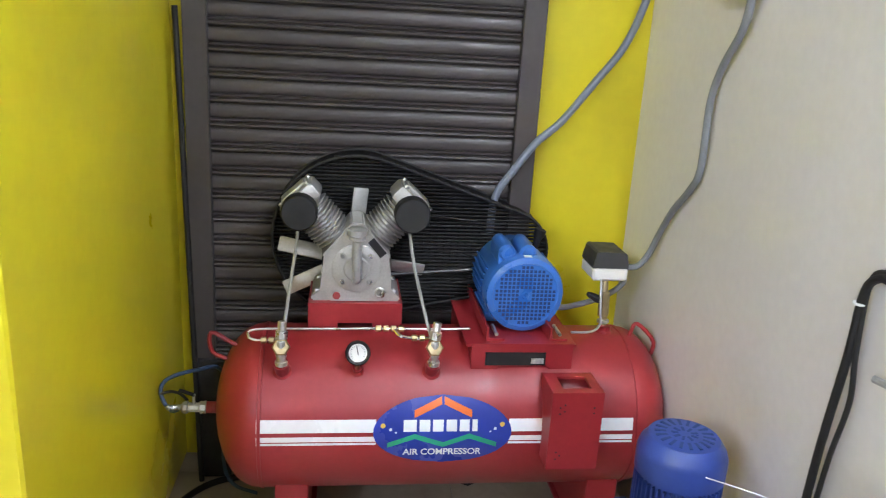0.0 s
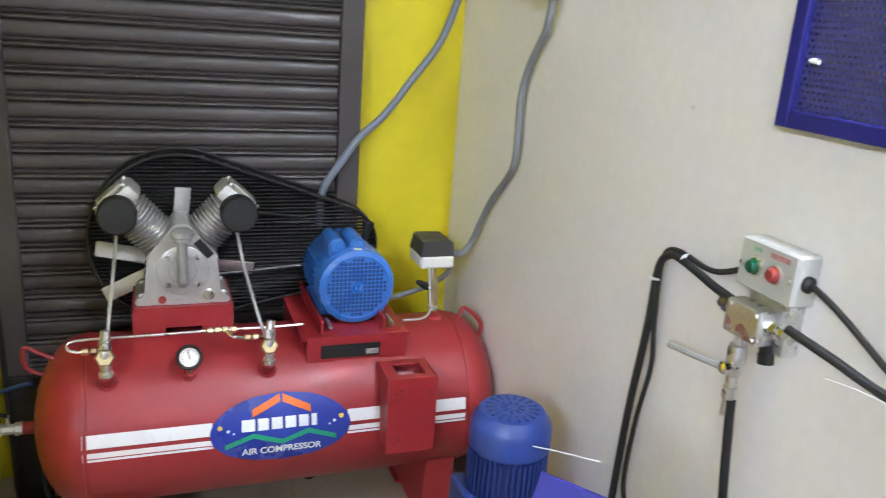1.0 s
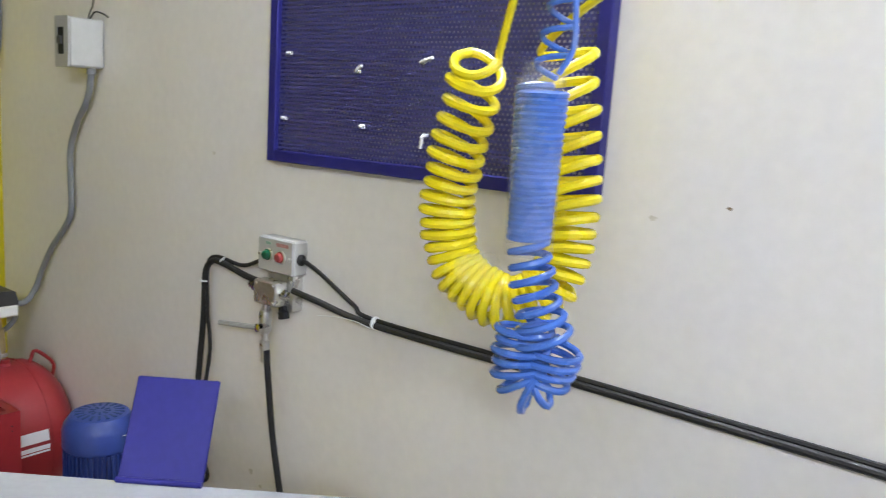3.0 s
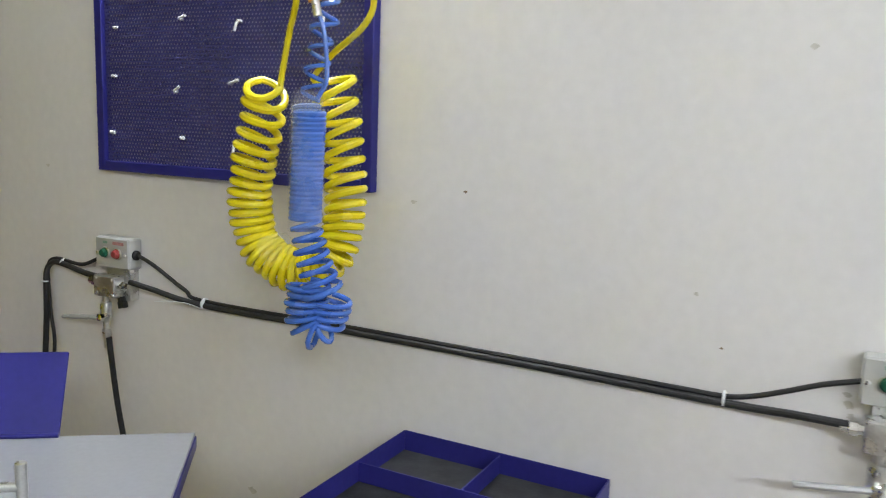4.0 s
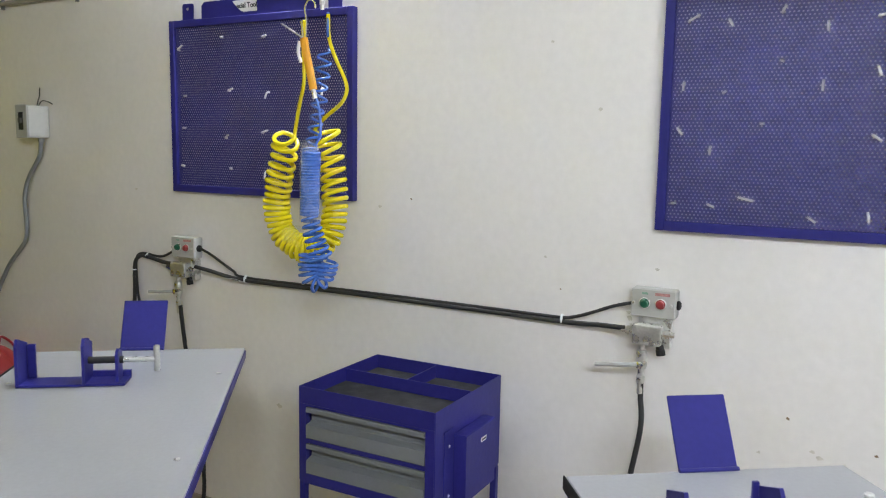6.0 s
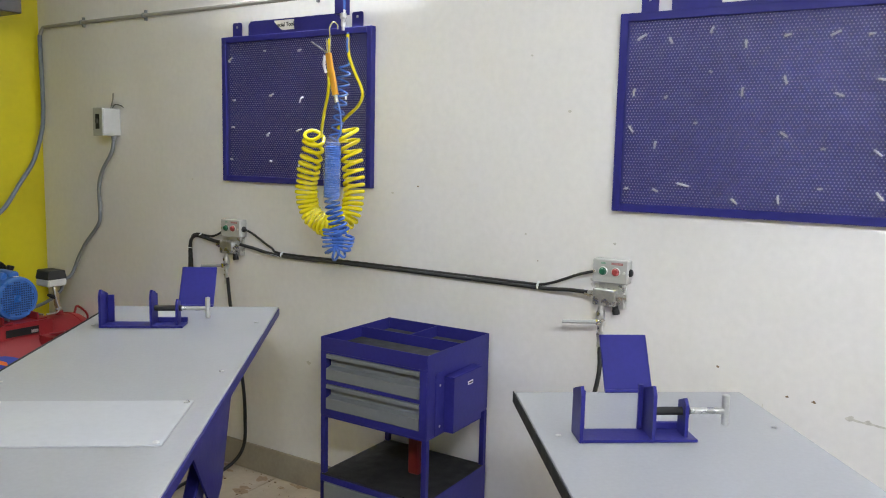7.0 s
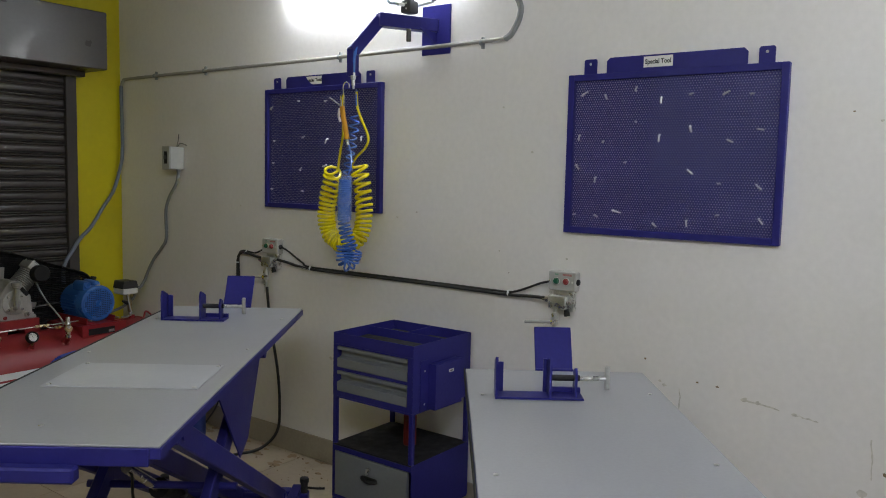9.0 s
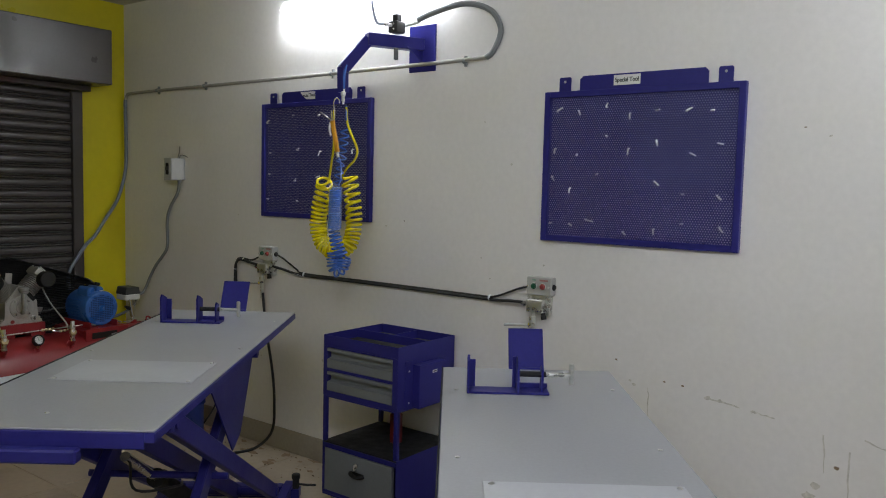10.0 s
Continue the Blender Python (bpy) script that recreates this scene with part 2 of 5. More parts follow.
solid("wall_return", box(-4.6, WESTX - 0.12, 1.32, 1.44, 0, HZ), WALL_YELLOW, "bright yellow painted return wall", kind="structure")
# unseen walls added to close the room, darkened to cut bounced light
solid("wall_far_west", box(-4.75, -4.6, -5.6, 1.44, 0, HZ), WALL_LOW_BOUNCE, "unseen added wall, darkened to cut bounced light", kind="structure")
solid("wall_south", box(-4.6, WX, -5.75, -5.6, 0, HZ), WALL_LOW_BOUNCE, "unseen added wall, darkened to cut bounced light", kind="structure")
solid("skirting", box(WX - 0.012, WX - 0.0005, -5.6, NY, 0, 0.14, 0.003), SKIRT, "worn beige stone skirting with chipped edge", kind="structure")

# ---- rolling shutter ----
shutter = thing("rolling_shutter", "closed dark brown rolling steel shutter in the yellow wall", "shutter", pose(0.08, NY - 0.06, 0))
PITCH = 0.0768
prof = [(0.004, 0.0), (-0.003, 0.003), (-0.006, 0.012), (-0.0065, 0.024), (-0.005, 0.036), (-0.001, 0.045), (0.002, 0.0475), (-0.010, 0.051), (-0.015, 0.056), (-0.012, 0.0615), (0.001, 0.0635), (0.001, 0.0655), (-0.009, 0.068), (-0.013, 0.072), (-0.009, 0.0765), (0.004, 0.0783), (0.008, 0.0783), (0.008, 0.0)]
bm = prism([(y, z * PITCH / 0.0785) for y, z in prof], "x", -0.50, 0.485)
slat0 = part("slat", bm, SHUTTER, shutter, local=True, smooth=True, angle=50)
for k in range(1, 31):
    s = new("slat", slat0.data)
    s.parent, s.location = shutter, (0, 0, k * PITCH)
slat0.location = (0, 0, 0.0)
for x0, x1, nm in ((-0.565, -0.493, "guide_rail"), (0.475, 0.547, "guide_rail")):
    g = box(x0, x1, -0.035, -0.012, 0, 2.40, 0.002)
    inner = x1 - 0.006 if x0 < 0 else x0
    box(inner, inner + 0.006, -0.012, 0.03, 0, 2.40, bm=g)
    part(nm, g, SHUTTER, shutter, local=True, smooth=False)
part("hood", box(-0.62, 0.618, -0.30, 0.055, 2.312, 2.68, 0.006), SHUTTER, shutter, "brown sheet-metal hood box", local=True)
part("hood_lip", box(-0.565, 0.575, -0.10, -0.02, 2.275, 2.311, 0.003), SHUTTER, shutter, local=True)
part("bottom_bar", box(-0.50, 0.50, -0.018, 0.012, -0.002, 0.03, 0.003), SHUTTER, shutter, local=True).location = (0, -0.013, 0)


# ---- pegboards ----
def holed_sheet(w, h, px, pz, r):
    """An upright sheet (y across, z up) with staggered round holes, as one mesh."""
    verts, faces = [], []
    nz, ny = int(h / pz), int(w / px)
    pz, px = h / nz, w / ny
    ring = [(math.cos(math.pi / 4 * k), math.sin(math.pi / 4 * k)) for k in range(8)]
    sq = [(1, 0), (1, 1), (0, 1), (-1, 1), (-1, 0), (-1, -1), (0, -1), (1, -1)]
    for j in range(nz):
        odd = j % 2
        for i in range(ny - odd):
            cy, cz = (i + 0.5 + 0.5 * odd) * px, (j + 0.5) * pz
            b = len(verts)
            verts += [(0, cy + a * px / 2, cz + c * pz / 2) for a, c in sq]
            verts += [(0, cy + a * r, cz + c * r) for a, c in ring]
            verts += [(0.0015, cy + a * r, cz + c * r) for a, c in ring]
            for k in range(8):
                n = (k + 1) % 8
                faces += [(b + k, b + n, b + 8 + n, b + 8 + k), (b + 8 + k, b + 8 + n, b + 16 + n, b + 16 + k)]
        if odd:
            for y0, y1 in ((0, px / 2), (w - px / 2, w)):
                b = len(verts)
                verts += [(0, y0, j * pz), (0, y1, j * pz), (0, y1, (j + 1) * pz), (0, y0, (j + 1) * pz)]
                faces.append((b, b + 1, b + 2, b + 3))
    g = bmesh.new()
    me = bpy.data.meshes.new("tmp")
    me.from_pydata(verts, [], faces)
    g.from_mesh(me)
    bpy.data.meshes.remove(me)
    return g


def text_mesh(body, size, m, depth=0.0006, bold=0.0, sx=1.0):
    c = bpy.data.curves.new("text", "FONT")
    c.body, c.size, c.align_x, c.align_y, c.extrude, c.offset = body, size, "CENTER", "CENTER", depth, bold
    tmp = new("text", c)
    bpy.context.view_layer.update()
    me = bpy.data.meshes.new_from_object(tmp.evaluated_get(bpy.context.evaluated_depsgraph_get()))
    bpy.data.objects.remove(tmp)
    bpy.data.curves.remove(c)
    g = bmesh.new()
    g.from_mesh(me)
    bpy.data.meshes.remove(me)
    bmesh.ops.transform(g, matrix=m @ Matrix.Diagonal((sx, 1, 1, 1)), verts=g.verts)
    return g


INK = mat("black_ink", (0.02, 0.02, 0.022), 0.5, bump=0)
PAPER = mat("white_label", (0.80, 0.79, 0.76), 0.5, vary=0.03, bump=0.02)
BW, BH = 0.915, 0.69
# reading along -y on the east wall, seen from the west
FACE = Matrix(((0, 0, -1, 0), (-1, 0, 0, 0), (0, 1, 0, 0), (0, 0, 0, 1)))


def pegboard(y_left, z_low, label, hooks, torn):
    """Left edge at y_left (the north side), lower edge at z_low; y runs down to the right."""
    root = thing("pegboard", label, "pegboard", pose(WX - 0.03, y_left - BW, z_low), "tool pegboards")
    part("perforated_sheet", holed_sheet(BW - 0.05, BH - 0.05, 0.0112, 0.0097, 0.0030), BLUE_SHEET, root, local=True, smooth=False).location = (0.013, 0.025, 0.025)
    for nm, b in (("left_rail", (BW - 0.028, BW, 0, BH)), ("right_rail", (0, 0.028, 0, BH)), ("bottom_rail", (0.028, BW - 0.028, 0, 0.028)), ("top_rail", (0.028, BW - 0.028, BH - 0.028, BH))):
        part(nm, box(0, 0.0295, *b, 0.002), BLUE, root, local=True)
    crest = [(0.155, BH), (0.155, BH + 0.05), (0.170, BH + 0.065), (BW - 0.190, BH + 0.065), (BW - 0.175, BH + 0.05), (BW - 0.175, BH)]
    part("crest", prism(crest, "x", 0.010, 0.013), BLUE, root, local=True, smooth=False)
    for y0 in (0.055, BW - 0.13):
        tab = [(y0, BH), (y0, BH + 0.058), (y0 + 0.006, BH + 0.064), (y0 + 0.054, BH + 0.064), (y0 + 0.060, BH + 0.058), (y0 + 0.060, BH)]
        t = part("hanging_tab", prism(tab, "x", 0.010, 0.013), BLUE, root, local=True, smooth=False)
        part("screw", lathe([(0.006, 0), (0.006, 0.002), (0.003, 0.004), (0, 0.0045)], (0.0098, y0 + 0.03, BH + 0.043), (-1, 0, 0), 10), STEEL, t, local=True)
    yc, zc = BW * 0.56, BH + 0.036
    lw = 0.062
    if torn:
        out = [(yc - lw, zc - 0.022), (yc - lw, zc + 0.022), (yc + lw, zc + 0.022), (yc + lw * 0.9, zc + 0.013), (yc + lw * 0.35, zc - 0.016), (yc + lw * 0.1, zc - 0.022)]
    else:
        out = [(yc - lw, zc - 0.022), (yc - lw, zc + 0.022), (yc + lw, zc + 0.022), (yc + lw, zc - 0.022)]
    lab = part("paper_label", prism(out, "x", 0.0085, 0.0097), PAPER, root, "white paper label" + (" partly torn off" if torn else ""), local=True, smooth=False)
    if torn:
        part("lettering", text_mesh("ecial Tool", 0.026, Matrix.Translation((0.0078, yc - 0.012, zc + 0.001)) @ FACE, bold=0.0006), INK, lab, local=True, smooth=False)
    else:
        part("lettering", text_mesh("Special Tool", 0.027, Matrix.Translation((0.0078, yc, zc)) @ FACE, bold=0.0006, sx=0.83), INK, lab, local=True, smooth=False)
    for a, b, turn, ln in hooks:
        y, z = BW - a * BW, BH - b * BH
        d = Vector((0, -math.sin(radians(turn)), math.cos(radians(turn))))
        p0 = Vector((0.016, y, z))
        g = sweep([p0, p0 + Vector((-0.014, 0, 0)), p0 + Vector((-0.018, 0, 0)) + 0.004 * d, p0 + Vector((-0.019, 0, 0)) + ln * d], 0.0040, 7)
        part("hook", g, WIRE, root, local=True)
    return root


HOOKS2 = [(0.073, 0.132, 62, 0.036), (0.193, 0.132, 150, 0.024), (0.341, 0.116, 30, 0.02), (0.465, 0.162, 175, 0.026), (0.593, 0.151, 80, 0.02), (0.738, 0.161, 65, 0.03),
          (0.852, 0.163, 90, 0.016), (0.068, 0.378, 180, 0.024), (0.346, 0.3, 120, 0.01), (0.464, 0.383, 180, 0.028), (0.601, 0.335, 160, 0.026), (0.766, 0.415, 115, 0.026),
          (0.89, 0.358, 100, 0.024), (0.187, 0.424, 60, 0.012), (0.055, 0.565, 140, 0.026), (0.159, 0.642, 180, 0.024), (0.301, 0.548, 80, 0.012), (0.601, 0.589, 125, 0.028),
          (0.895, 0.666, 130, 0.028), (0.735, 0.664, 90, 0.012), (0.252, 0.845, 102, 0.042), (0.161, 0.88, 110, 0.02), (0.05, 0.882, 80, 0.014), (0.451, 0.912, 125, 0.024),
          (0.606, 0.885, 170, 0.026), (0.913, 0.854, 140, 0.028), (0.734, 0.846, 80, 0.014)]
HOOKS1 = [(0.083, 0.434, 90, 0.02), (0.348, 0.41, 75, 0.028), (0.566, 0.424, 200, 0.026), (0.072, 0.621, 90, 0.022), (0.326, 0.678, 60, 0.026), (0.532, 0.646, 75, 0.036),
          (0.059, 0.843, 95, 0.022), (0.348, 0.85, 100, 0.018), (0.552, 0.863, 185, 0.028), (0.052, 0.167, 62, 0.034), (0.307, 0.11, 90, 0.018), (0.541, 0.124, 80, 0.024),
          (0.849, 0.412, 175, 0.024)]
board1 = pegboard(1.036, 1.465, "dark blue steel pegboard with wire hooks and torn label", HOOKS1, True)
board2 = pegboard(-0.972, 1.433, "dark blue steel pegboard with wire hooks and paper label", HOOKS2, False)

# ---- lift tables ----
TW, TL = 0.665, 2.04


def lift_table(m, top, label):
    """Local x across, y towards the wall (0 at its far edge), z up."""
    root = thing("lift_table", label, "lift table", m, "motorcycle lift tables")
    P = lambda n, g, mt, par=root, lb="", **kw: part(n, g, mt, par, lb, local=True, **kw)
    P("table_plate", box(0.002, TW - 0.002, -TL + 0.002, -0.002, top - 0.006, top, 0.002), GREY_TOP, lb="flat grey painted steel plate")
    P("side_rail", box(0, 0.03, -TL, 0, top - 0.040, top - 0.0065, 0.003), BLUE)
    P("side_rail", box(TW - 0.03, TW, -TL, 0, top - 0.036, top - 0.0065, 0.003), BLUE)
    P("end_rail", box(0.03, TW - 0.03, -0.03, 0, top - 0.055, top - 0.0065, 0.003), BLUE)
    P("end_rail", box(0.03, TW - 0.03, -TL, -TL + 0.03, top - 0.055, top - 0.0065, 0.003), BLUE)
    # dark strip added along the left edge, standing in for the table's dark side
    P("rubber_edge", box(-0.004, -0.0005, -TL, 0, top - 0.03, top + 0.002, 0.001), RUBBER)
    # drop-out cover near the foot end
    cov = P("cover_plate", box(0.11, TW - 0.065, -1.53, -1.225, top + 0.0005, top + 0.004, 0.001), PALE_TOP, lb="removable paler cover plate with corner screws")
    for x, y in ((0.13, -1.515), (TW - 0.08, -1.515), (0.13, -1.24), (TW - 0.08, -1.24)):
        P("screw", lathe([(0.008, 0), (0.008, 0.002), (0.004, 0.004), (0, 0.0043)], (x, y, top + 0.004), seg=10), STEEL, cov)
    for x, y in ((0.05, -1.05), (TW - 0.05, -0.95), (0.05, -0.35), (TW - 0.05, -0.3), (0.3, -1.9), (0.02, -1.98)):
        P("bolt", lathe([(0.007, 0), (0.007, 0.002), (0, 0.0035)], (x, y, top), seg=10), STEEL)
    # tilted wheel stop at the wall end
    P("wheel_stop", box(0.262, 0.402, -0.004, 0.002, 0, 0.175, 0.002, m=Matrix.Translation((0, -0.004, top - 0.004)) @ pose(0, 0, 0, -30)), BLUE, lb="blue flap leaning back at the table's end")
    P("hinge", rod((0.262, -0.008, top + 0.004), (0.402, -0.008, top + 0.004), 0.005), BLUE)
    # wheel clamp
    z = top + 0.001
    before_clamp = set(bpy.data.objects)
    clamp = P("clamp_base", box(0.088, 0.375, -0.425, -0.345, z, z + 0.007, 0.001), BLUE, lb="blue screw wheel clamp on the plate")
    jaw = [(-0.425, z), (-0.425, z + 0.115), (-0.412, z + 0.135), (-0.345, z + 0.110), (-0.345, z)]
    P("fixed_jaw", prism(jaw, "x", 0.088, 0.096), BLUE, clamp, smooth=False)
    P("fixed_lip", box(0.096, 0.118, -0.352, -0.344, z + 0.007, z + 0.105, 0.001), BLUE, clamp)
    P("moving_jaw", prism(jaw, "x", 0.262, 0.270), BLUE, clamp, smooth=False)
    P("moving_rib", box(0.250, 0.262, -0.352, -0.344, z + 0.007, z + 0.120, 0.001), BLUE, clamp)
    P("guide_bar", box(0.270, 0.375, -0.352, -0.340, z + 0.007, z + 0.024, 0.001), BLUE, clamp)
    P("screw_bracket", prism([(-0.41, z), (-0.41, z + 0.085), (-0.395, z + 0.1), (-0.36, z + 0.085), (-0.36, z)], "x", 0.347, 0.355), BLUE, clamp, smooth=False)
    sc = P("clamp_screw", rod((0.270, -0.385, z + 0.065), (0.365, -0.385, z + 0.065), 0.010), RUBBER, clamp, "dark greasy threaded screw")
    P("handle_shaft", rod((0.355, -0.385, z + 0.065), (0.452, -0.385, z + 0.065), 0.008), STEEL, clamp)
    P("handle_bar", rod((0.455, -0.385, z + 0.03), (0.455, -0.385, z + 0.105), 0.009, bevel=0.002), STEEL, clamp)
    for o in set(bpy.data.objects) - before_clamp:
        o.data.transform(Matrix.Translation((0, 0.022, 0)))
    # scissor legs and base
    hi = top - 0.075

    def strut(nm, x, y0, z0, y1, z1, w, t=0.018, mt=BLUE):
        p, d = Vector((x, y0, z0)), Vector((0, y1 - y0, z1 - z0))
        return P(nm, box(-t, t, -0.03, d.length + 0.03, -w / 2, w / 2, 0.004, m=Matrix.Translation(p) @ pose(0, 0, 0, math.degrees(math.atan2(d.z, d.y)))), mt)
    for x in (0.60, 0.40, 0.12):
        strut("scissor_arm", x, -1.72, hi, -0.22, 0.09, 0.075)
    for x in (0.555, 0.165):
        strut("scissor_arm", x, -0.68, hi, -1.92, 0.09, 0.085)
    gus = [(-1.30, top - 0.056), (-0.60, top - 0.056), (-0.84, 0.60), (-0.96, 0.56)]
    for x in (0.585, 0.13):
        P("gusset_plate", prism(gus, "x", x, x + 0.006), BLUE, smooth=False)
    for y, z in ((-1.72, hi), (-0.68, hi), (-0.22, 0.09), (-1.92, 0.09)):
        P("cross_tube", rod((0.05, y, z), (TW - 0.04, y, z), 0.022), BLUE)
    P("pivot_pin", rod((0.10, -1.19, 0.54), (TW - 0.03, -1.19, 0.54), 0.014), BLUE)
    P("base_rail", box(0.0, 0.05, -2.0, 0.02, 0.0, 0.06, 0.004), BLUE)
    P("base_rail", box(TW - 0.05, TW, -2.0, 0.02, 0.0, 0.06, 0.004), BLUE)
    P("base_tie", box(0.05, TW - 0.05, -2.0, -1.94, 0.0, 0.06, 0.004), BLUE)
    P("base_tie", box(0.05, TW - 0.05, -0.08, -0.02, 0.0, 0.06, 0.004), BLUE)
    P("end_tray", box(0.0, TW * 0.70, -TL - 0.040, -TL - 0.0005, top - 0.088, top - 0.048, 0.006), BLUE, lb="folded blue hand grip under the end")
    cy = P("cylinder", rod((0.33, -0.55, 0.14), (0.33, -1.12, 0.50), 0.038), RUBBER, lb="dark hydraulic cylinder")
    P("cylinder_rod", rod((0.33, -1.12, 0.50), (0.33, -1.42, 0.69), 0.018), CHROME, cy)
    P("cylinder_hose", sweep(spline([(0.36, -0.9, 0.40), (0.46, -1.25, 0.52), (0.40, -1.5, 0.60), (0.34, -1.4, 0.66)], 6), 0.005, 8), CABLE)
    for x in (-0.022, TW + 0.022):
        for y in (-1.9, -0.06):
            lug = P("levelling_lug", box(x - 0.022, x + 0.022, y - 0.03, y + 0.03, 0.0, 0.05, 0.003), BLUE)
            P("levelling_bolt", lathe([(0.018, 0), (0.018, 0.05), (0.023, 0.052), (0.023, 0.075), (0.018, 0.078)], (x, y, 0.05), seg=8), RUBBER, lug)
    return root


lift_table(pose(0.169, 0.803, 0, 0, 0, -53), 0.987, "raised blue scissor lift table with grey steel top near the compressor")
lift_table(pose(0.205, -0.988, 0, 0, 0, -53.6), 0.955, "raised blue scissor lift table with grey steel top")

# ---- tool trolley ----
tr = thing("tool_trolley", "dark blue steel tool trolley with three grey drawers", "tool trolley", pose(0.75, -0.236, 0))
X0, X1, Y0, Y1, ZT = 0.525, 0.975, -0.485, 0.012, 0.91
part("side_panel", box(X0, X1, Y0, Y0 + 0.003, 0.60, ZT, 0.0008), BLUE, tr)
part("side_panel", box(X0, X1, Y1 - 0.003, Y1, 0.60, ZT, 0.0008), BLUE, tr)
part("back_panel", box(X1 - 0.003, X1, Y0 + 0.003, Y1 - 0.003, 0.60, ZT, 0.0008), BLUE, tr)
part("front_lip", box(X0, X0 + 0.003, Y0 + 0.003, Y1 - 0.003, 0.855, ZT, 0.0008), BLUE, tr)
part("tray_floor", box(X0 + 0.003, X1 - 0.003, Y0 + 0.003, Y1 - 0.003, 0.855, 0.862), RUBBER, tr, "black rubber mat in the tray")
part("tray_divider", box(0.775, 0.778, Y0 + 0.003, Y1 - 0.003, 0.862, 0.905), BLUE, tr)
part("tray_divider", box(0.778, X1 - 0.003, -0.237, -0.234, 0.862, 0.905), BLUE, tr)


def drawer(z0, z1, tall=False):
    ya, yb = Y0 + 0.035, Y1 - 0.03
    if tall:
        d = part("drawer_front", box(X0 - 0.002, X0 + 0.018, ya - 0.01, yb + 0.012, z0, z1, 0.002), DRAWER, tr, "tall plain grey drawer front")
        part("pull_handle", sweep(spline([(X0 - 0.002, -0.188, 0.236), (X0 - 0.012, -0.200, 0.232), (X0 - 0.016, -0.235, 0.226), (X0 - 0.012, -0.270, 0.232), (X0 - 0.002, -0.282, 0.236)], 5), 0.0095, 10), BLACK, d, "black pull handle")
        part("handle_recess", box(X0 - 0.0035, X0 - 0.0022, -0.276, -0.194, 0.228, 0.246, 0.0004), BLACK, d)
        part("lock", rod((X0 - 0.001, -0.235, 0.285), (X0 - 0.014, -0.235, 0.285), 0.009), CHROME, d)
        part("key", box(X0 - 0.03, X0 - 0.014, -0.2365, -0.2335, 0.262, 0.292, 0.001), STEEL, d)
    else:
        prof = [(X0 + 0.03, z0), (X0 - 0.003, z0), (X0 - 0.003, z0 + 0.042), (X0 + 0.026, z0 + 0.050), (X0 + 0.026, z1 - 0.022), (X0 - 0.003, z1 - 0.016), (X0 - 0.003, z1), (X0 + 0.03, z1)]
        part("drawer_front", prism(prof, "y", ya, yb), DRAWER, tr, "grey drawer front with recessed grip", smooth=False)


g = box(X0, X0 + 0.02, Y0 + 0.003, Y0 + 0.033, 0.60, 0.855)
box(X0, X0 + 0.02, Y1 - 0.028, Y1 - 0.003, 0.60, 0.855, bm=g)
for z0, z1 in ((0.848, 0.855), (0.728, 0.742), (0.60, 0.625)):
    box(X0, X0 + 0.02, Y0 + 0.033, Y1 - 0.028, z0, z1, bm=g)
part("front_frame", g, BLUE, tr, smooth=False)
drawer(0.745, 0.845)
drawer(0.628, 0.725)
part("case_bottom", box(X0, X1, Y0 + 0.003, Y1 - 0.003, 0.592, 0.5995), BLUE, tr)
for x in (X0, X1 - 0.022):
    for y in (Y0, Y1 - 0.022):
        part("post", box(x, x + 0.022, y, y + 0.022, 0.36, 0.592, 0.002), BLUE, tr)
part("shelf", box(X0 + 0.004, X1 - 0.004, Y0 + 0.004, Y1 - 0.004, 0.352, 0.36), RUBBER, tr, "shelf lined with black rubber mat")
part("lower_side_panel", box(X0, X1, Y0, Y0 + 0.003, 0.09, 0.359, 0.0008), BLUE, tr)
part("lower_side_panel", box(X0, X1, Y1 - 0.003, Y1, 0.09, 0.359, 0.0008), BLUE, tr)
part("lower_back_panel", box(X1 - 0.003, X1, Y0 + 0.003, Y1 - 0.003, 0.09, 0.352, 0.0008), BLUE, tr)
part("lower_front_rail", box(X0, X0 + 0.02, Y0 + 0.003, Y1 - 0.003, 0.328, 0.352, 0.001), BLUE, tr)
part("lower_front_rail", box(X0, X0 + 0.02, Y0 + 0.003, Y1 - 0.003, 0.09, 0.105, 0.001), BLUE, tr)
part("case_floor", box(X0, X1, Y0 + 0.003, Y1 - 0.003, 0.08, 0.0895), BLUE, tr)
drawer(0.107, 0.325, True)
for x in (X0 + 0.05, X1 - 0.05):
    for y in (Y0 + 0.05, Y1 - 0.05):
        c = part("castor", rod((x, y - 0.012, 0.032), (x, y + 0.012, 0.032), 0.032, 18, bevel=0.004), RUBBER, tr, "black rubber castor")
        part("fork", box(x - 0.02, x + 0.02, y - 0.02, y + 0.02, 0.055, 0.08, 0.003), STEEL, c)
# document holder on the side
sb = part("side_holder", box(0.635, 0.845, Y0 - 0.045, Y0 - 0.0005, 0.600, 0.812, 0.002), BLUE, tr, "blue sheet-metal holder fixed to the side")
part("flange", box(0.575, 0.635, Y0 - 0.004, Y0 - 0.0005, 0.600, 0.835, 0.001), BLUE, sb)
part("sticker", box(0.735, 0.772, Y0 - 0.0465, Y0 - 0.0455, 0.762, 0.776), PAPER, sb, "small white sticker")
part("print", box(0.740, 0.767, Y0 - 0.0472, Y0 - 0.0467, 0.766, 0.772), INK, sb)
for z in (0.785, 0.630):
    part("rivet", lathe([(0.005, 0), (0.004, 0.002), (0, 0.003)], (0.605, Y0 - 0.004, z), (0, -1, 0), 8), STEEL, sb)
can = thing("oil_can", "small red can standing on the trolley's rubber shelf", "can", pose(0.74, -0.300, 0.36))
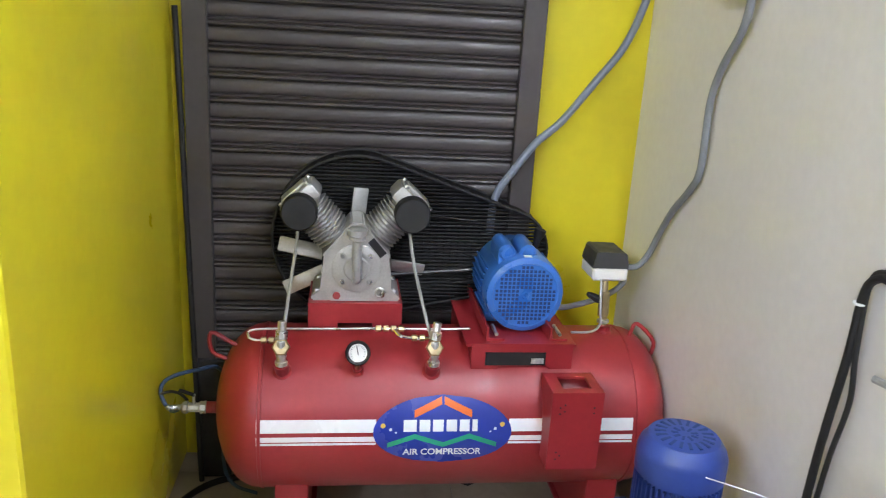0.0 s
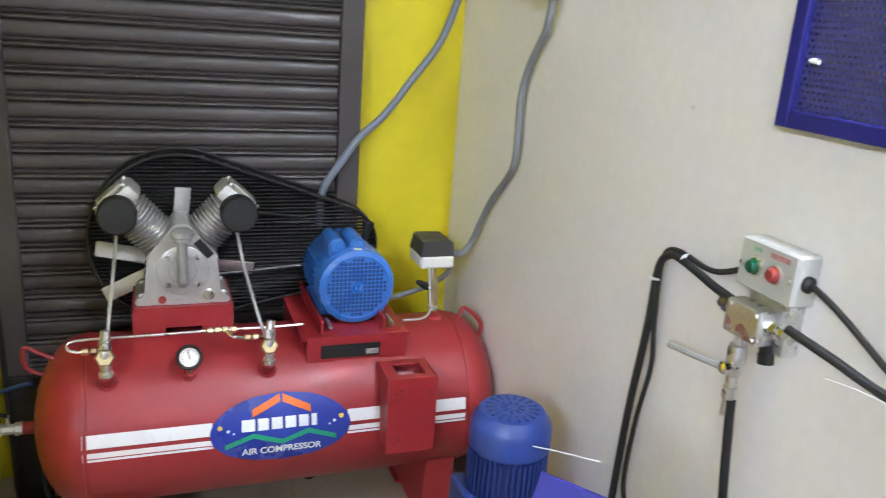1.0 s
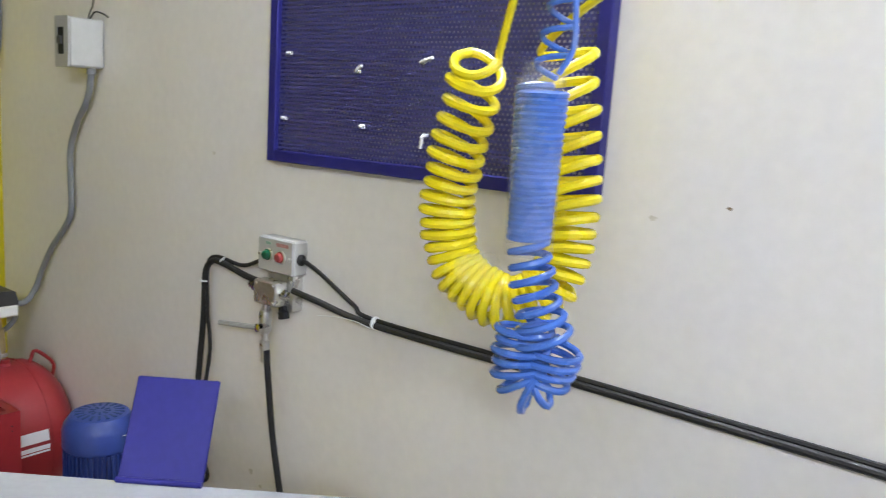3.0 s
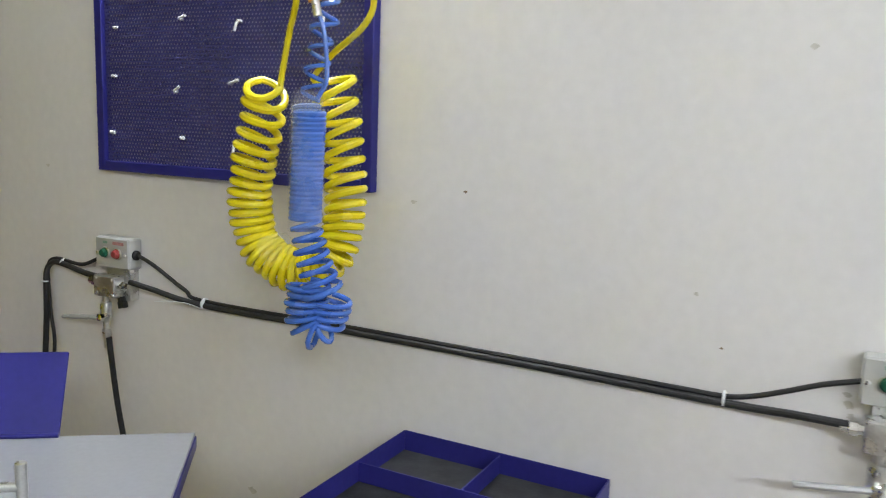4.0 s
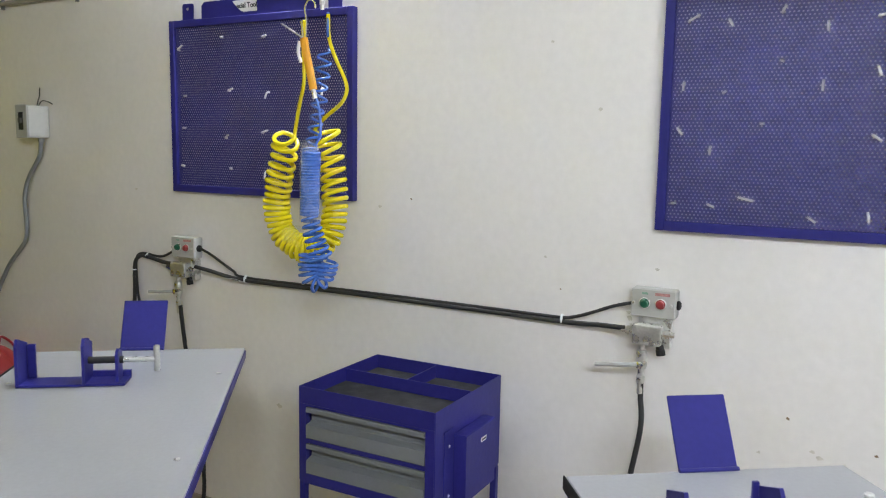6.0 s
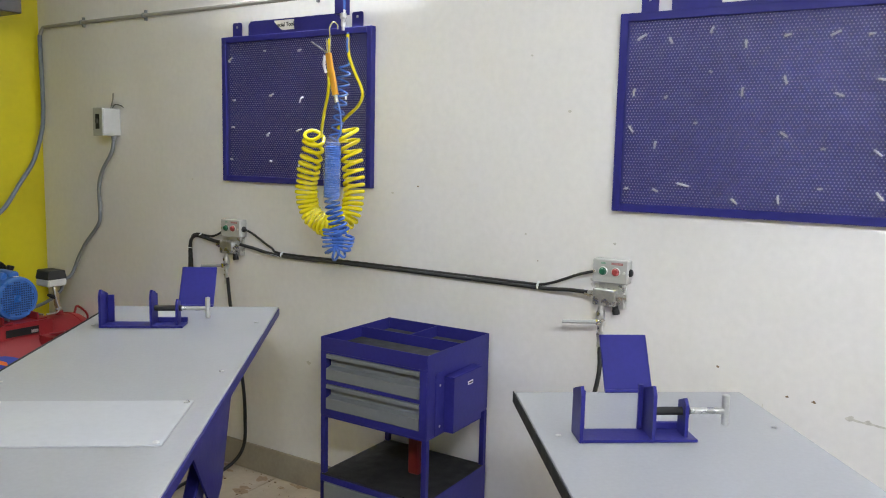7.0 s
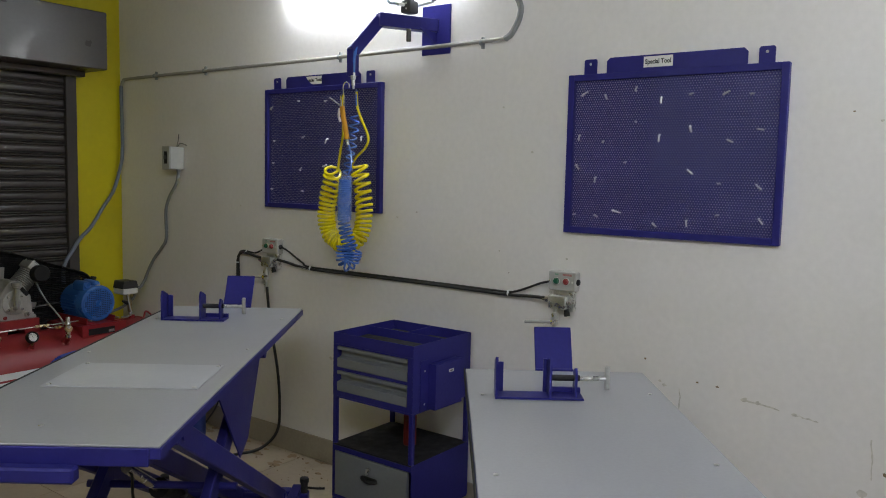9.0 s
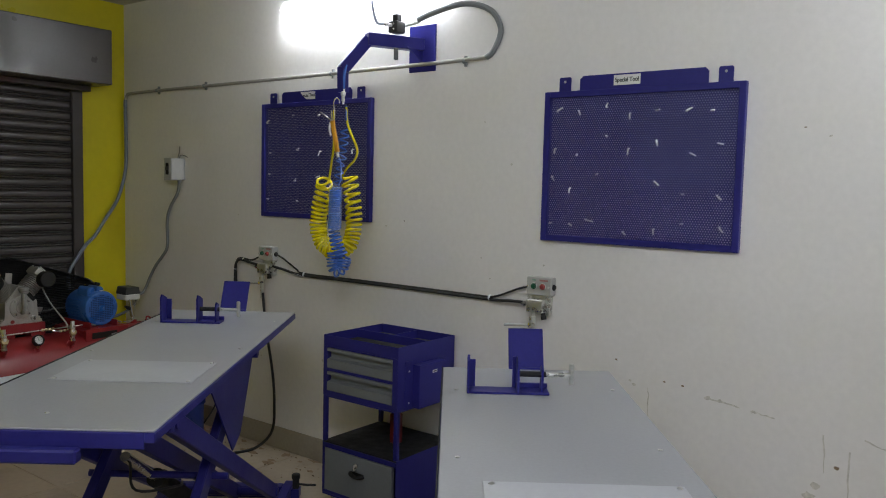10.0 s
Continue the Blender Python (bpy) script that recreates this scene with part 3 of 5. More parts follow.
part("body", box(-0.024, 0.024, -0.026, 0.026, 0, 0.155, 0.006), CAN_RED_SHADED, can, local=True)
part("cap", rod((0, 0.02, 0.17), (0, 0.02, 0.19), 0.012), BLACK, can, local=True)
# ---- air compressor ----
AY, AZ, AR = 2.10, 0.500, 0.228
TX0, TX1 = -0.315, 0.965
comp = thing("air_compressor", "red two-cylinder belt-driven air compressor on a horizontal tank", "air compressor", pose(0.32, AY, 0))
prof = []
n = 10
for i in range(n + 1):
    a = i / n * math.pi / 2
    prof.append((AR * math.sin(a), 0.125 * (1 - math.cos(a))))
L = TX1 - TX0
prof += [(AR, 0.13), (AR + 0.003, 0.131), (AR + 0.003, 0.139), (AR, 0.14)]
prof += [(r, L - h) for r, h in reversed(prof)]
tank = part("tank", lathe(prof, (TX0, AY, AZ), (1, 0, 0), 64), RED, comp, "glossy red welded steel air tank")


def skin(x, zz, off=0.0):
    """A place on the tank's front at x and height zz."""
    d = zz - AZ
    return (x, AY - math.sqrt((AR + off) ** 2 - d * d), zz)


def decal(outline, off, cells=16):
    """A thin sheet bent to the tank's front over an outline of (x, z) given as strips [(z, x0, x1)...]."""
    g = bmesh.new()
    rows = []
    for z, x0, x1 in outline:
        rows.append([g.verts.new(skin(x0 + (x1 - x0) * i / cells, z, off)) for i in range(cells + 1)])
    for a, b in zip(rows, rows[1:]):
        for i in range(cells):
            g.faces.new((a[i], a[i + 1], b[i + 1], b[i]))
    return g


for x0, x1 in ((-0.186, 0.120), (0.472, 0.815)):
    for za, zb in ((0.533, 0.567), (0.508, 0.522), (0.4985, 0.505)):
        part("stripe", decal([(za + (zb - za) * k / 4, x0, x1) for k in range(5)], 0.0012), WHITE_VINYL, tank, "white vinyl stripe")
# oval badge
OX, OZ, OA, OB = 0.296, 0.533, 0.183, 0.092
VINYL_BLUE = mat("badge_blue", (0.02, 0.04, 0.30), 0.32, vary=0.06, bump=0.02)
VINYL_ORANGE = mat("badge_orange", (0.80, 0.16, 0.02), 0.35, vary=0.05, bump=0.02)
VINYL_GREEN = mat("badge_green", (0.02, 0.34, 0.18), 0.35, vary=0.05, bump=0.02)
VINYL_GOLD = mat("badge_gold", (0.75, 0.50, 0.08), 0.35, vary=0.05, bump=0.02)
rows = []
for k in range(25):
    z = -1 + 2 * k / 24
    w = math.sqrt(max(0.0, 1 - z * z)) * OA + 1e-4
    rows.append((OZ + z * OB, OX - w, OX + w))
badge = part("badge", decal(rows, 0.0014, 20), VINYL_BLUE, tank, "blue oval vinyl badge")


def bend(g, off):
    for v in g.verts:
        x, d, z = v.co
        v.co = skin(x, z, off + d)
    return g


def ribbon(pts, w, off):
    """A flat zigzag band through (x, z) points."""
    g = bmesh.new()
    up = [g.verts.new((x, 0, z + w / 2)) for x, z in pts]
    lo = [g.verts.new((x, 0, z - w / 2)) for x, z in pts]
    for i in range(len(pts) - 1):
        g.faces.new((lo[i], lo[i + 1], up[i + 1], up[i]))
    bmesh.ops.subdivide_edges(g, edges=g.edges[:], cuts=3, use_grid_fill=True)
    return bend(g, off)


part("orange_roof", ribbon([(0.220, 0.580), (0.292, 0.612)], 0.019, 0.0022), VINYL_ORANGE, badge, "orange roof shape")
part("orange_roof", ribbon([(0.299, 0.612), (0.372, 0.580)], 0.019, 0.0022), VINYL_ORANGE, badge, "orange roof shape")
part("green_zigzag", ribbon([(0.150, 0.497), (0.222, 0.522), (0.297, 0.498), (0.366, 0.522), (0.440, 0.497)], 0.014, 0.0022), VINYL_GREEN, badge, "green zigzag hills")
for dx, dz, r, mt in ((-0.158, 0.018, 0.0065, VINYL_GOLD), (-0.138, 0.008, 0.0042, WHITE_VINYL), (-0.124, 0.0, 0.0028, WHITE_VINYL), (0.158, 0.020, 0.0065, VINYL_GOLD), (0.139, 0.009, 0.0042, WHITE_VINYL), (0.126, 0.001, 0.0028, WHITE_VINYL)):
    g = bmesh.new()
    vs = [g.verts.new((OX + dx + r * math.cos(k * math.pi / 6), 0, OZ + dz + r * math.sin(k * math.pi / 6))) for k in range(12)]
    g.faces.new(vs)
    part("dot", bend(g, 0.0022), mt, badge, smooth=False)
# the maker's name is drawn as a row of plain white blocks
xs = 0.192
for w in (0.034, 0.028, 0.028, 0.028, 0.026, 0.014):
    g = bmesh.new()
    q = [g.verts.new(c) for c in ((xs, 0, 0.535), (xs + w, 0, 0.535), (xs + w, 0, 0.566), (xs, 0, 0.566))]
    g.faces.new(q)
    bmesh.ops.subdivide_edges(g, edges=g.edges[:], cuts=3, use_grid_fill=True)
    part("letter_block", bend(g, 0.0022), WHITE_VINYL, badge)
    xs += w + 0.0075
part("lettering", bend(text_mesh("AIR COMPRESSOR", 0.0265, Matrix.Translation((OX, 0, 0.476)) @ pose(0, 0, 0, 90), depth=0.0, bold=0.0006, sx=0.97), 0.0024), WHITE_VINYL, badge, "white lettering", smooth=False)
# tank feet, lugs, ports
for x in (-0.10, 0.775):
    f = part("foot", box(x - 0.045, x + 0.045, AY - 0.16, AY + 0.16, 0.1137, 0.34, 0.003), RED, comp, "red welded tank foot")
    for y in (AY - 0.165, AY + 0.10):
        part("foot_plate", box(x - 0.06, x + 0.06, y - 0.03, y + 0.09, 0.1137, 0.125, 0.002), RED, f)
for pts in (((0.852, 2.08, 0.715), (0.858, 2.08, 0.738), (0.874, 2.08, 0.760), (0.930, 2.08, 0.704), (0.918, 2.08, 0.645), (0.90, 2.08, 0.625)), ((-0.255, 2.08, 0.635), (-0.268, 2.08, 0.641), (-0.322, 2.08, 0.667), (-0.324, 2.08, 0.724), (-0.273, 2.08, 0.696), (-0.24, 2.08, 0.680))):
    part("lifting_handle", sweep(spline(pts, 4), 0.006, 8), RED, comp, "bent red lifting handle")


def port(x, r, length, lean, nm="port"):
    """A short red socket on the tank's upper front; lean degrees from upright to the front."""
    a = radians(lean)
    d = Vector((0, -math.sin(a), math.cos(a)))
    p = Vector((x, AY, AZ)) + d * (AR - 0.012)
    part(nm, lathe([(r + 0.006, 0), (r + 0.006, 0.012), (r, 0.018), (r, length), (r * 0.8, length)], p, d, 18), RED, tank)
    return p + d * length, d


# pressure gauge
tip, d = port(0.069, 0.012, 0.034, 41)
part("gauge_stem", rod(tip, tip + d * 0.02, 0.007), BRASS, comp)
gc = tip + d * 0.02 + Vector((0, 0, 0.032))
ga = Vector((0, -0.92, 0.38)).normalized()
gauge = part("pressure_gauge", lathe([(0.029, -0.022), (0.0325, -0.018), (0.0325, 0.004), (0.030, 0.008), (0.0245, 0.006), (0.0235, -0.001), (0, -0.001)], gc, ga, 32), BLACK, comp, "round black pressure gauge with white dial")
part("dial", lathe([(0.0243, 0), (0.0243, 0.0006), (0, 0.0007)], gc, ga, 28), PAPER, gauge)
fr = Matrix.Translation(gc) @ Matrix((Vector((1, 0, 0)), ga.cross(Vector((1, 0, 0))), ga)).transposed().to_4x4()
g = box(-0.0012, 0.0012, -0.006, 0.017, 0.0012, 0.0018, m=fr @ pose(0, 0, 0, 0, 0, 12))
part("needle", g, INK, gauge)
g = bmesh.new()
for k in range(19):
    a = radians(225 - k * 15)
    box(0.0165, 0.0205, -0.0005, 0.0005, 0.0008, 0.0012, m=fr @ pose(0, 0, 0, 0, 0, math.degrees(a)), bm=g)
part("scale_ticks", g, INK, gauge)


def check_valve(x):
    tip, d = port(x, 0.019, 0.060, 41)
    root = part("check_valve", lathe([(0.0165, 0), (0.0165, 0.010), (0.0125, 0.012), (0.0125, 0.022), (0.0145, 0.026), (0.0145, 0.062), (0.011, 0.070)], tip + Vector((0, 0, -0.004)), (0, -0.05, 1), 14), STEEL, comp, "zinc plated check valve")
    c = tip + Vector((0, 0.0, 0.045))
    part("hex_cap", lathe([(0.014, -0.012), (0.021, 0.0), (0.0235, 0.002), (0.0235, 0.012), (0.0195, 0.016), (0, 0.0165)], c, (0, -1, 0.40), 6), BRASS, root, "brass hexagon cap")
    part("union_nut", lathe([(0.016, 0), (0.016, 0.02), (0.012, 0.022), (0.012, 0.045)], tip + Vector((0, 0, 0.068)), (0.15 if x > 0.2 else 0.05, 0.2, 1), 8), STEEL, root)
    return c


v1 = check_valve(-0.125)
v2 = check_valve(0.266)
# delivery pipes from the heads down to the valves
part("delivery_pipe", sweep(spline([(-0.121, 1.95, 0.770), (-0.121, 1.95, 0.786), (-0.110, 2.05, 0.884), (-0.101, 2.15, 0.965), (-0.098, 2.16, 1.02)], 8), 0.0046, 10), DULL_STEEL, comp, "bare steel delivery pipe")
part("delivery_pipe", sweep(spline([(0.258, 1.95, 0.775), (0.252, 1.95, 0.795), (0.243, 1.97, 0.826), (0.221, 2.08, 0.916), (0.208, 2.15, 1.003), (0.21, 2.16, 1.04)], 8), 0.0046, 10), DULL_STEEL, comp, "bare steel delivery pipe")
# unloader line
zl = 0.768
part("unloader_pipe", sweep(spline([(-0.14, 1.965, 0.752), (-0.19, 1.965, 0.752), (-0.212, 1.97, 0.760), (-0.19, 1.985, zl + 0.006), (0.0, 1.985, zl + 0.008), (0.12, 1.985, zl + 0.010), (0.30, 1.985, zl + 0.010), (0.368, 1.990, zl + 0.010)], 6), 0.0034, 8), STEEL, comp, "thin bright copper-nickel line")
part("unloader_pipe", sweep(spline([(0.165, 1.975, 0.778), (0.18, 1.96, 0.768), (0.215, 1.955, 0.764), (0.26, 1.955, 0.764)], 6), 0.005, 8), CHROME, comp)
for x in (0.125, 0.145, 0.165, 0.185):
    part("line_fitting", lathe([(0.007, 0), (0.009, 0.002), (0.009, 0.014), (0.006, 0.016)], (x - 0.01, 1.985, zl + 0.010), (1, 0, 0), 6), BRASS, comp, "brass line fitting")
for x in (-0.155, -0.175, 0.215, 0.235):
    part("line_fitting", lathe([(0.007, 0), (0.009, 0.002), (0.009, 0.014), (0.006, 0.016)], (x - 0.006, 1.958 if x > 0 else 1.965, 0.764 if x > 0 else 0.752), (1, 0, 0), 6), BRASS, comp, "brass line fitting")
# pump, enlarged after it is built from the opening eye point, fitting that view
before_pump = set(bpy.data.objects)
PX = 0.062
bed = prism([(PX - 0.122, 0.772), (PX - 0.122, 0.852), (PX + 0.122, 0.852), (PX + 0.122, 0.772), (PX + 0.045, 0.772), (PX + 0.045, 0.797), (PX - 0.045, 0.797), (PX - 0.045, 0.772)], "y", 1.975, 2.18)
part("pump_bed", bed, RED, comp, "red steel pump bed", smooth=False)
# crankcase
cc = [(PX - 0.115, 0.852), (PX - 0.115, 0.868), (PX - 0.088, 0.882), (PX - 0.088, 0.975), (PX - 0.016, 1.062), (PX + 0.016, 1.062), (PX + 0.088, 0.975), (PX + 0.088, 0.882), (PX + 0.115, 0.868), (PX + 0.115, 0.852), (PX + 0.07, 0.852), (PX + 0.065, 0.857), (PX - 0.065, 0.857), (PX - 0.07, 0.852)]
g = prism(cc, "y", 1.99, 2.13)
bmesh.ops.bevel(g, geom=g.edges[:], offset=0.004, segments=2, affect="EDGES")
crank = part("crankcase", g, ALU, comp, "grey cast aluminium V crankcase")
part("bearing_cover", lathe([(0.064, 0), (0.064, 0.006), (0.060, 0.008), (0.034, 0.008), (0.030, 0.012), (0, 0.012)], (PX, 1.991, 0.944), (0, -1, 0), 36), ALU, crank)
for k in range(4):
    a = radians(45 + 90 * k)
    part("cover_bolt", lathe([(0.007, 0), (0.007, 0.006), (0.005, 0.008), (0, 0.008)], (PX + 0.050 * math.cos(a), 1.984, 0.944 + 0.050 * math.sin(a)), (0, -1, 0), 6), STEEL, crank)
part("oil_sight_glass", lathe([(0.014, 0), (0.015, 0.006), (0.011, 0.009), (0.009, 0.005), (0, 0.005)], (PX + 0.062, 1.991, 0.878), (0, -1, 0), 18), STEEL, crank)
part("drain_plug", lathe([(0.010, 0), (0.010, 0.005), (0, 0.006)], (PX - 0.05, 1.991, 0.868), (0, -1, 0), 12), RED_PL, crank, "red drain plug")
part("name_plate", box(-0.026, 0.026, -0.002, 0.002, -0.010, 0.010, m=Matrix.Translation((PX + 0.052, 1.986, 1.000)) @ pose(0, 0, 0, 0, 50)), BLACK, crank)
for x in (-0.1, 0.1):
    for y in (2.005, 2.11):
        part("hold_down_bolt", lathe([(0.009, 0), (0.009, 0.012), (0.006, 0.016), (0, 0.016)], (PX + x, y, 0.866), (0, 0, 1), 6), STEEL, crank)
br = part("oil_breather", sweep(spline([(PX, 1.99, 0.915), (PX, 1.968, 0.920), (PX, 1.962, 0.945), (PX, 1.962, 1.0), (PX, 1.962, 1.03)], 5), 0.012, 12), DULL_STEEL, crank, "nickel plated breather pipe")
part("breather_cap", lathe([(0.014, 0), (0.022, 0.004), (0.022, 0.012), (0.026, 0.016), (0.026, 0.03), (0.020, 0.034), (0, 0.035)], (PX, 1.962, 1.025), (0, 0, 1), 18), DULL_STEEL, br)
# finned cylinders in a V, with heads and filter drums
for s in (-1, 1):
    ax = Vector((s * 0.68, 0, 0.735)).normalized()
    p0 = Vector((PX + (0.036 if s > 0 else -0.044), 2.065, 0.998))
    prof = [(0.036, 0)]
    for k in range(11):
        h = 0.008 + k * 0.0106
        prof += [(0.038, h), (0.054, h + 0.001), (0.0555, h + 0.0022), (0.054, h + 0.0036), (0.038, h + 0.0045)]
    prof += [(0.036, 0.127)]
    cyl = part("cylinder", lathe(prof, p0, ax, 28), ALU, comp, "finned aluminium cylinder")
    mt = Matrix.Translation(p0 + ax * 0.127) @ frame_of(ax)
    hd = part("cylinder_head", box(-0.054, 0.054, -0.055, 0.055, 0, 0.045, 0.010, m=mt, seg=2), ALU, cyl, "square cast cylinder head")
    part("head_boss", box(-0.034, 0.034, -0.040, 0.040, 0.045, 0.056, 0.006, m=mt, seg=2), ALU, hd)
    for a in (-0.042, 0.042):
        for b in (-0.042, 0.042):
            part("head_bolt", lathe([(0.006, 0), (0.006, 0.008), (0, 0.009)], mt @ Vector((a, b, 0.045)), ax, 6), STEEL, hd)
    fc = p0 + ax * 0.112 + Vector((s * 0.026, -0.050, 0.008))
    drum = part("air_filter", lathe([(0.043, 0), (0.046, 0.004), (0.046, 0.044), (0.0445, 0.049), (0.041, 0.052), (0, 0.0525)], fc, (0, -1, 0.06), 32), BLACK, comp, "black drum air filter")
    part("filter_stub", rod(fc + Vector((0, 0.03, 0)), fc, 0.015), STEEL, drum)
# fan wheel behind the pump: blades that show between the cylinders
hub = Vector((0.052, 2.155, 0.916))
fan = part("flywheel", lathe([(0.03, -0.02), (0.03, 0.02), (0.028, 0.024), (0, 0.024)], hub, (0, -1, 0), 20), ALU, comp, "grey flywheel with fan blades")
for k, a in enumerate((84, 168, 206, 352)):
    r = radians(a)
    dv = Vector((math.cos(r), 0, math.sin(r)))
    mt = Matrix.Translation(hub) @ Matrix((dv, Vector((0, 1, 0)), dv.cross(Vector((0, 1, 0))))).transposed().to_4x4() @ pose(0, 0, 0, 12)
    part("fan_blade", box(0.02, 0.205, -0.004, 0.004, -0.021, 0.021, 0.0035, m=mt @ pose(0, 0, 0, 14 * (k % 2)), seg=2), ALU, fan)
# belt guard: outline of a large and a small wheel, wire mesh on both faces
GY0, GY1 = 2.17, 2.27
big, small = (0.064, 0.972, 0.232), (0.493, 0.944, 0.118)


def guard_line(pad=0.0, n=20):
    (x1, z1, r1), (x2, z2, r2) = big, small
    d = math.hypot(x2 - x1, z2 - z1)
    t = math.acos((r1 - r2) / d)
    b = math.atan2(z2 - z1, x2 - x1)
    pts = []
    for i in range(n + 1):
        a = b + t + (2 * math.pi - 2 * t) * i / n
        pts.append((x1 + (r1 + pad) * math.cos(a), z1 + (r1 + pad) * math.sin(a)))
    for i in range(n // 2 + 1):
        a = b - t + 2 * t * i / (n // 2)
        pts.append((x2 + (r2 + pad) * math.cos(a), z2 + (r2 + pad) * math.sin(a)))
    return pts


ol = guard_line(n=32)
g = bmesh.new()
A = [g.verts.new((x, GY0, z)) for x, z in ol]
B = [g.verts.new((x, GY1, z)) for x, z in ol]
for i in range(len(ol)):
    k = (i + 1) % len(ol)
    g.faces.new((A[i], A[k], B[k], B[i]))
bmesh.ops.solidify(g, geom=g.faces[:], thickness=0.002)
guard = part("belt_guard", g, RUBBER, comp, "black wire mesh belt guard")
for y in (GY0, GY1):
    part("guard_rim", sweep([(x, y, z) for x, z in ol] + [(ol[0][0], y, ol[0][1])], 0.0045, 6), RUBBER, guard)


def inside(x, z):
    ok = False
    for (x1, z1), (x2, z2) in zip(ol, ol[1:] + ol[:1]):
        if (z1 > z) != (z2 > z) and x < (x2 - x1) * (z - z1) / (z2 - z1) + x1:
            ok = not ok
    return ok


g = bmesh.new()
zz = 0.70
while zz < 1.20:
    xs = [x / 400 for x in range(-90, 280) if inside(x / 400, zz)]
    if len(xs) > 2:
        for y, up in ((GY1, 0.0), (GY0 + 0.012, 0.005)):
            sweep([(xs[0], y, zz + up), (xs[-1], y, zz + up)], 0.0031, 4, bm=g)
    zz += 0.0105
xx = -0.18
while xx < 0.64:
    zs = [z / 400 for z in range(270, 482) if inside(xx, z / 400)]
    if len(zs) > 2:
        sweep([(xx, GY1, zs[0]), (xx, GY1, zs[-1])], 0.0016, 4, bm=g)
    xx += 0.021
part("wire_mesh", g, BLACK, guard)
part("v_belt", sweep([(0.12, 2.19, 0.80), (0.48, 2.19, 0.86)], 0.006, 6), RUBBER, comp)
part("guard_stay", sweep([(0.14, 2.16, 0.870), (0.40, 2.16, 0.890)], 0.005, 6), DARK_STEEL, comp, "flat dark steel stay")
part("guard_stay", sweep([(0.235, 2.17, 1.045), (0.40, 2.17, 1.03)], 0.0035, 6), BLACK, comp)
# growing it from the eye point keeps its outline in the opening view
back = Matrix.Translation((-0.0027, -0.0017, -0.0950)) @ Matrix.Diagonal((1.06, 1.06, 1.06, 1))
root_inv = comp.matrix_basis.inverted()
for o in set(bpy.data.objects) - before_pump:
    if o.type == "MESH" and o.data.users == 1:
        o.data.transform(root_inv @ back @ comp.matrix_basis)
# motor on its slide rails
before_motor = set(bpy.data.objects)
MOTOR_PARTS = ("motor", "cooling_fin", "cowl_grille", "hub_ring", "capacitor_cover", "cover_foot", "lifting_eye", "terminal_box", "sticker", "motor_foot")
MX, MZ = 0.526, 0.880
bed = prism([(0.372, 0.68), (0.372, 0.766), (0.650, 0.766), (0.650, 0.68), (0.60, 0.68), (0.58, 0.70), (0.45, 0.70), (0.43, 0.68)], "y", 1.955, 1.961)
box(0.358, 0.660, 1.961, 2.36, 0.755, 0.762, bm=bed)
box(0.372, 0.380, 1.961, 2.36, 0.66, 0.755, bm=bed)
box(0.642, 0.650, 1.961, 2.36, 0.66, 0.755, bm=bed)
part("motor_bed", bed, RED, comp, "red folded steel motor bed", smooth=False)
part("rating_plate", box(0.41, 0.575, 1.9515, 1.9545, 0.705, 0.742), BLACK, comp, "worn dark rating plate")
part("plate_print", box(0.535, 0.570, 1.9495, 1.9512, 0.711, 0.726), mat("worn_label", (0.35, 0.33, 0.33), 0.5, vary=0.4, scale=90, bump=0.0), comp)
for x in (0.415, 0.590):
    part("slide_rail", prism([(x, 0.7625), (x, 0.80), (x + 0.006, 0.80), (x + 0.006, 0.7685), (x + 0.05, 0.7685), (x + 0.05, 0.7625)], "y", 1.985, 2.34), RED, comp, "red angle slide rail", smooth=False)
    part("adjusting_bolt", rod((x + 0.025, 1.975, 0.785), (x + 0.025, 2.04, 0.785), 0.005), STEEL, comp)
motor = part("motor", lathe([(0.085, 0.28), (0.108, 0.27), (0.112, 0.26), (0.112, 0.075), (0.118, 0.07), (0.118, 0.02), (0.113, 0.006), (0.098, 0.0), (0.096, 0.003), (0, 0.003)], (MX, 2.03, MZ), (0, 1, 0), 48), MOTOR_BLUE, comp, "bright blue electric motor")
for k in range(40):
    a = 2 * math.pi * k / 40
    c, s2 = math.cos(a), math.sin(a)
    if s2 > 0.55:
        continue
    part("cooling_fin", box(0.110, 0.121, -0.002, 0.002, 0.085, 0.255, m=Matrix.Translation((MX, 2.03, MZ)) @ frame_of((0, 1, 0)) @ pose(0, 0, 0, 0, 0, math.degrees(a))), MOTOR_BLUE, motor)
# cowl grille: rows of small dark squares; the openings' shade is their colour
g = bmesh.new()
st = 0.0122
for i in range(-8, 9):
    for j in range(-8, 9):
        x, z = i * st, j * st
        rr = math.hypot(x, z)
        if 0.022 < rr < 0.088:
            box(MX + x - 0.0042, MX + x + 0.0042, 2.0316, 2.0326, MZ + z - 0.0042, MZ + z + 0.0042, bm=g)
OPENING_SHADE = mat("opening_shade", (0.012, 0.04, 0.15), 0.6, bump=0)
part("cowl_grille", g, OPENING_SHADE, motor, "grid of dark blue squares standing for cooling openings", smooth=False)
part("hub_ring", lathe([(0.012, 0), (0.010, 0.003), (0.007, 0.003), (0.005, 0), (0, 0)], (MX, 2.0325, MZ), (0, -1, 0), 20), MOTOR_BLUE, motor)
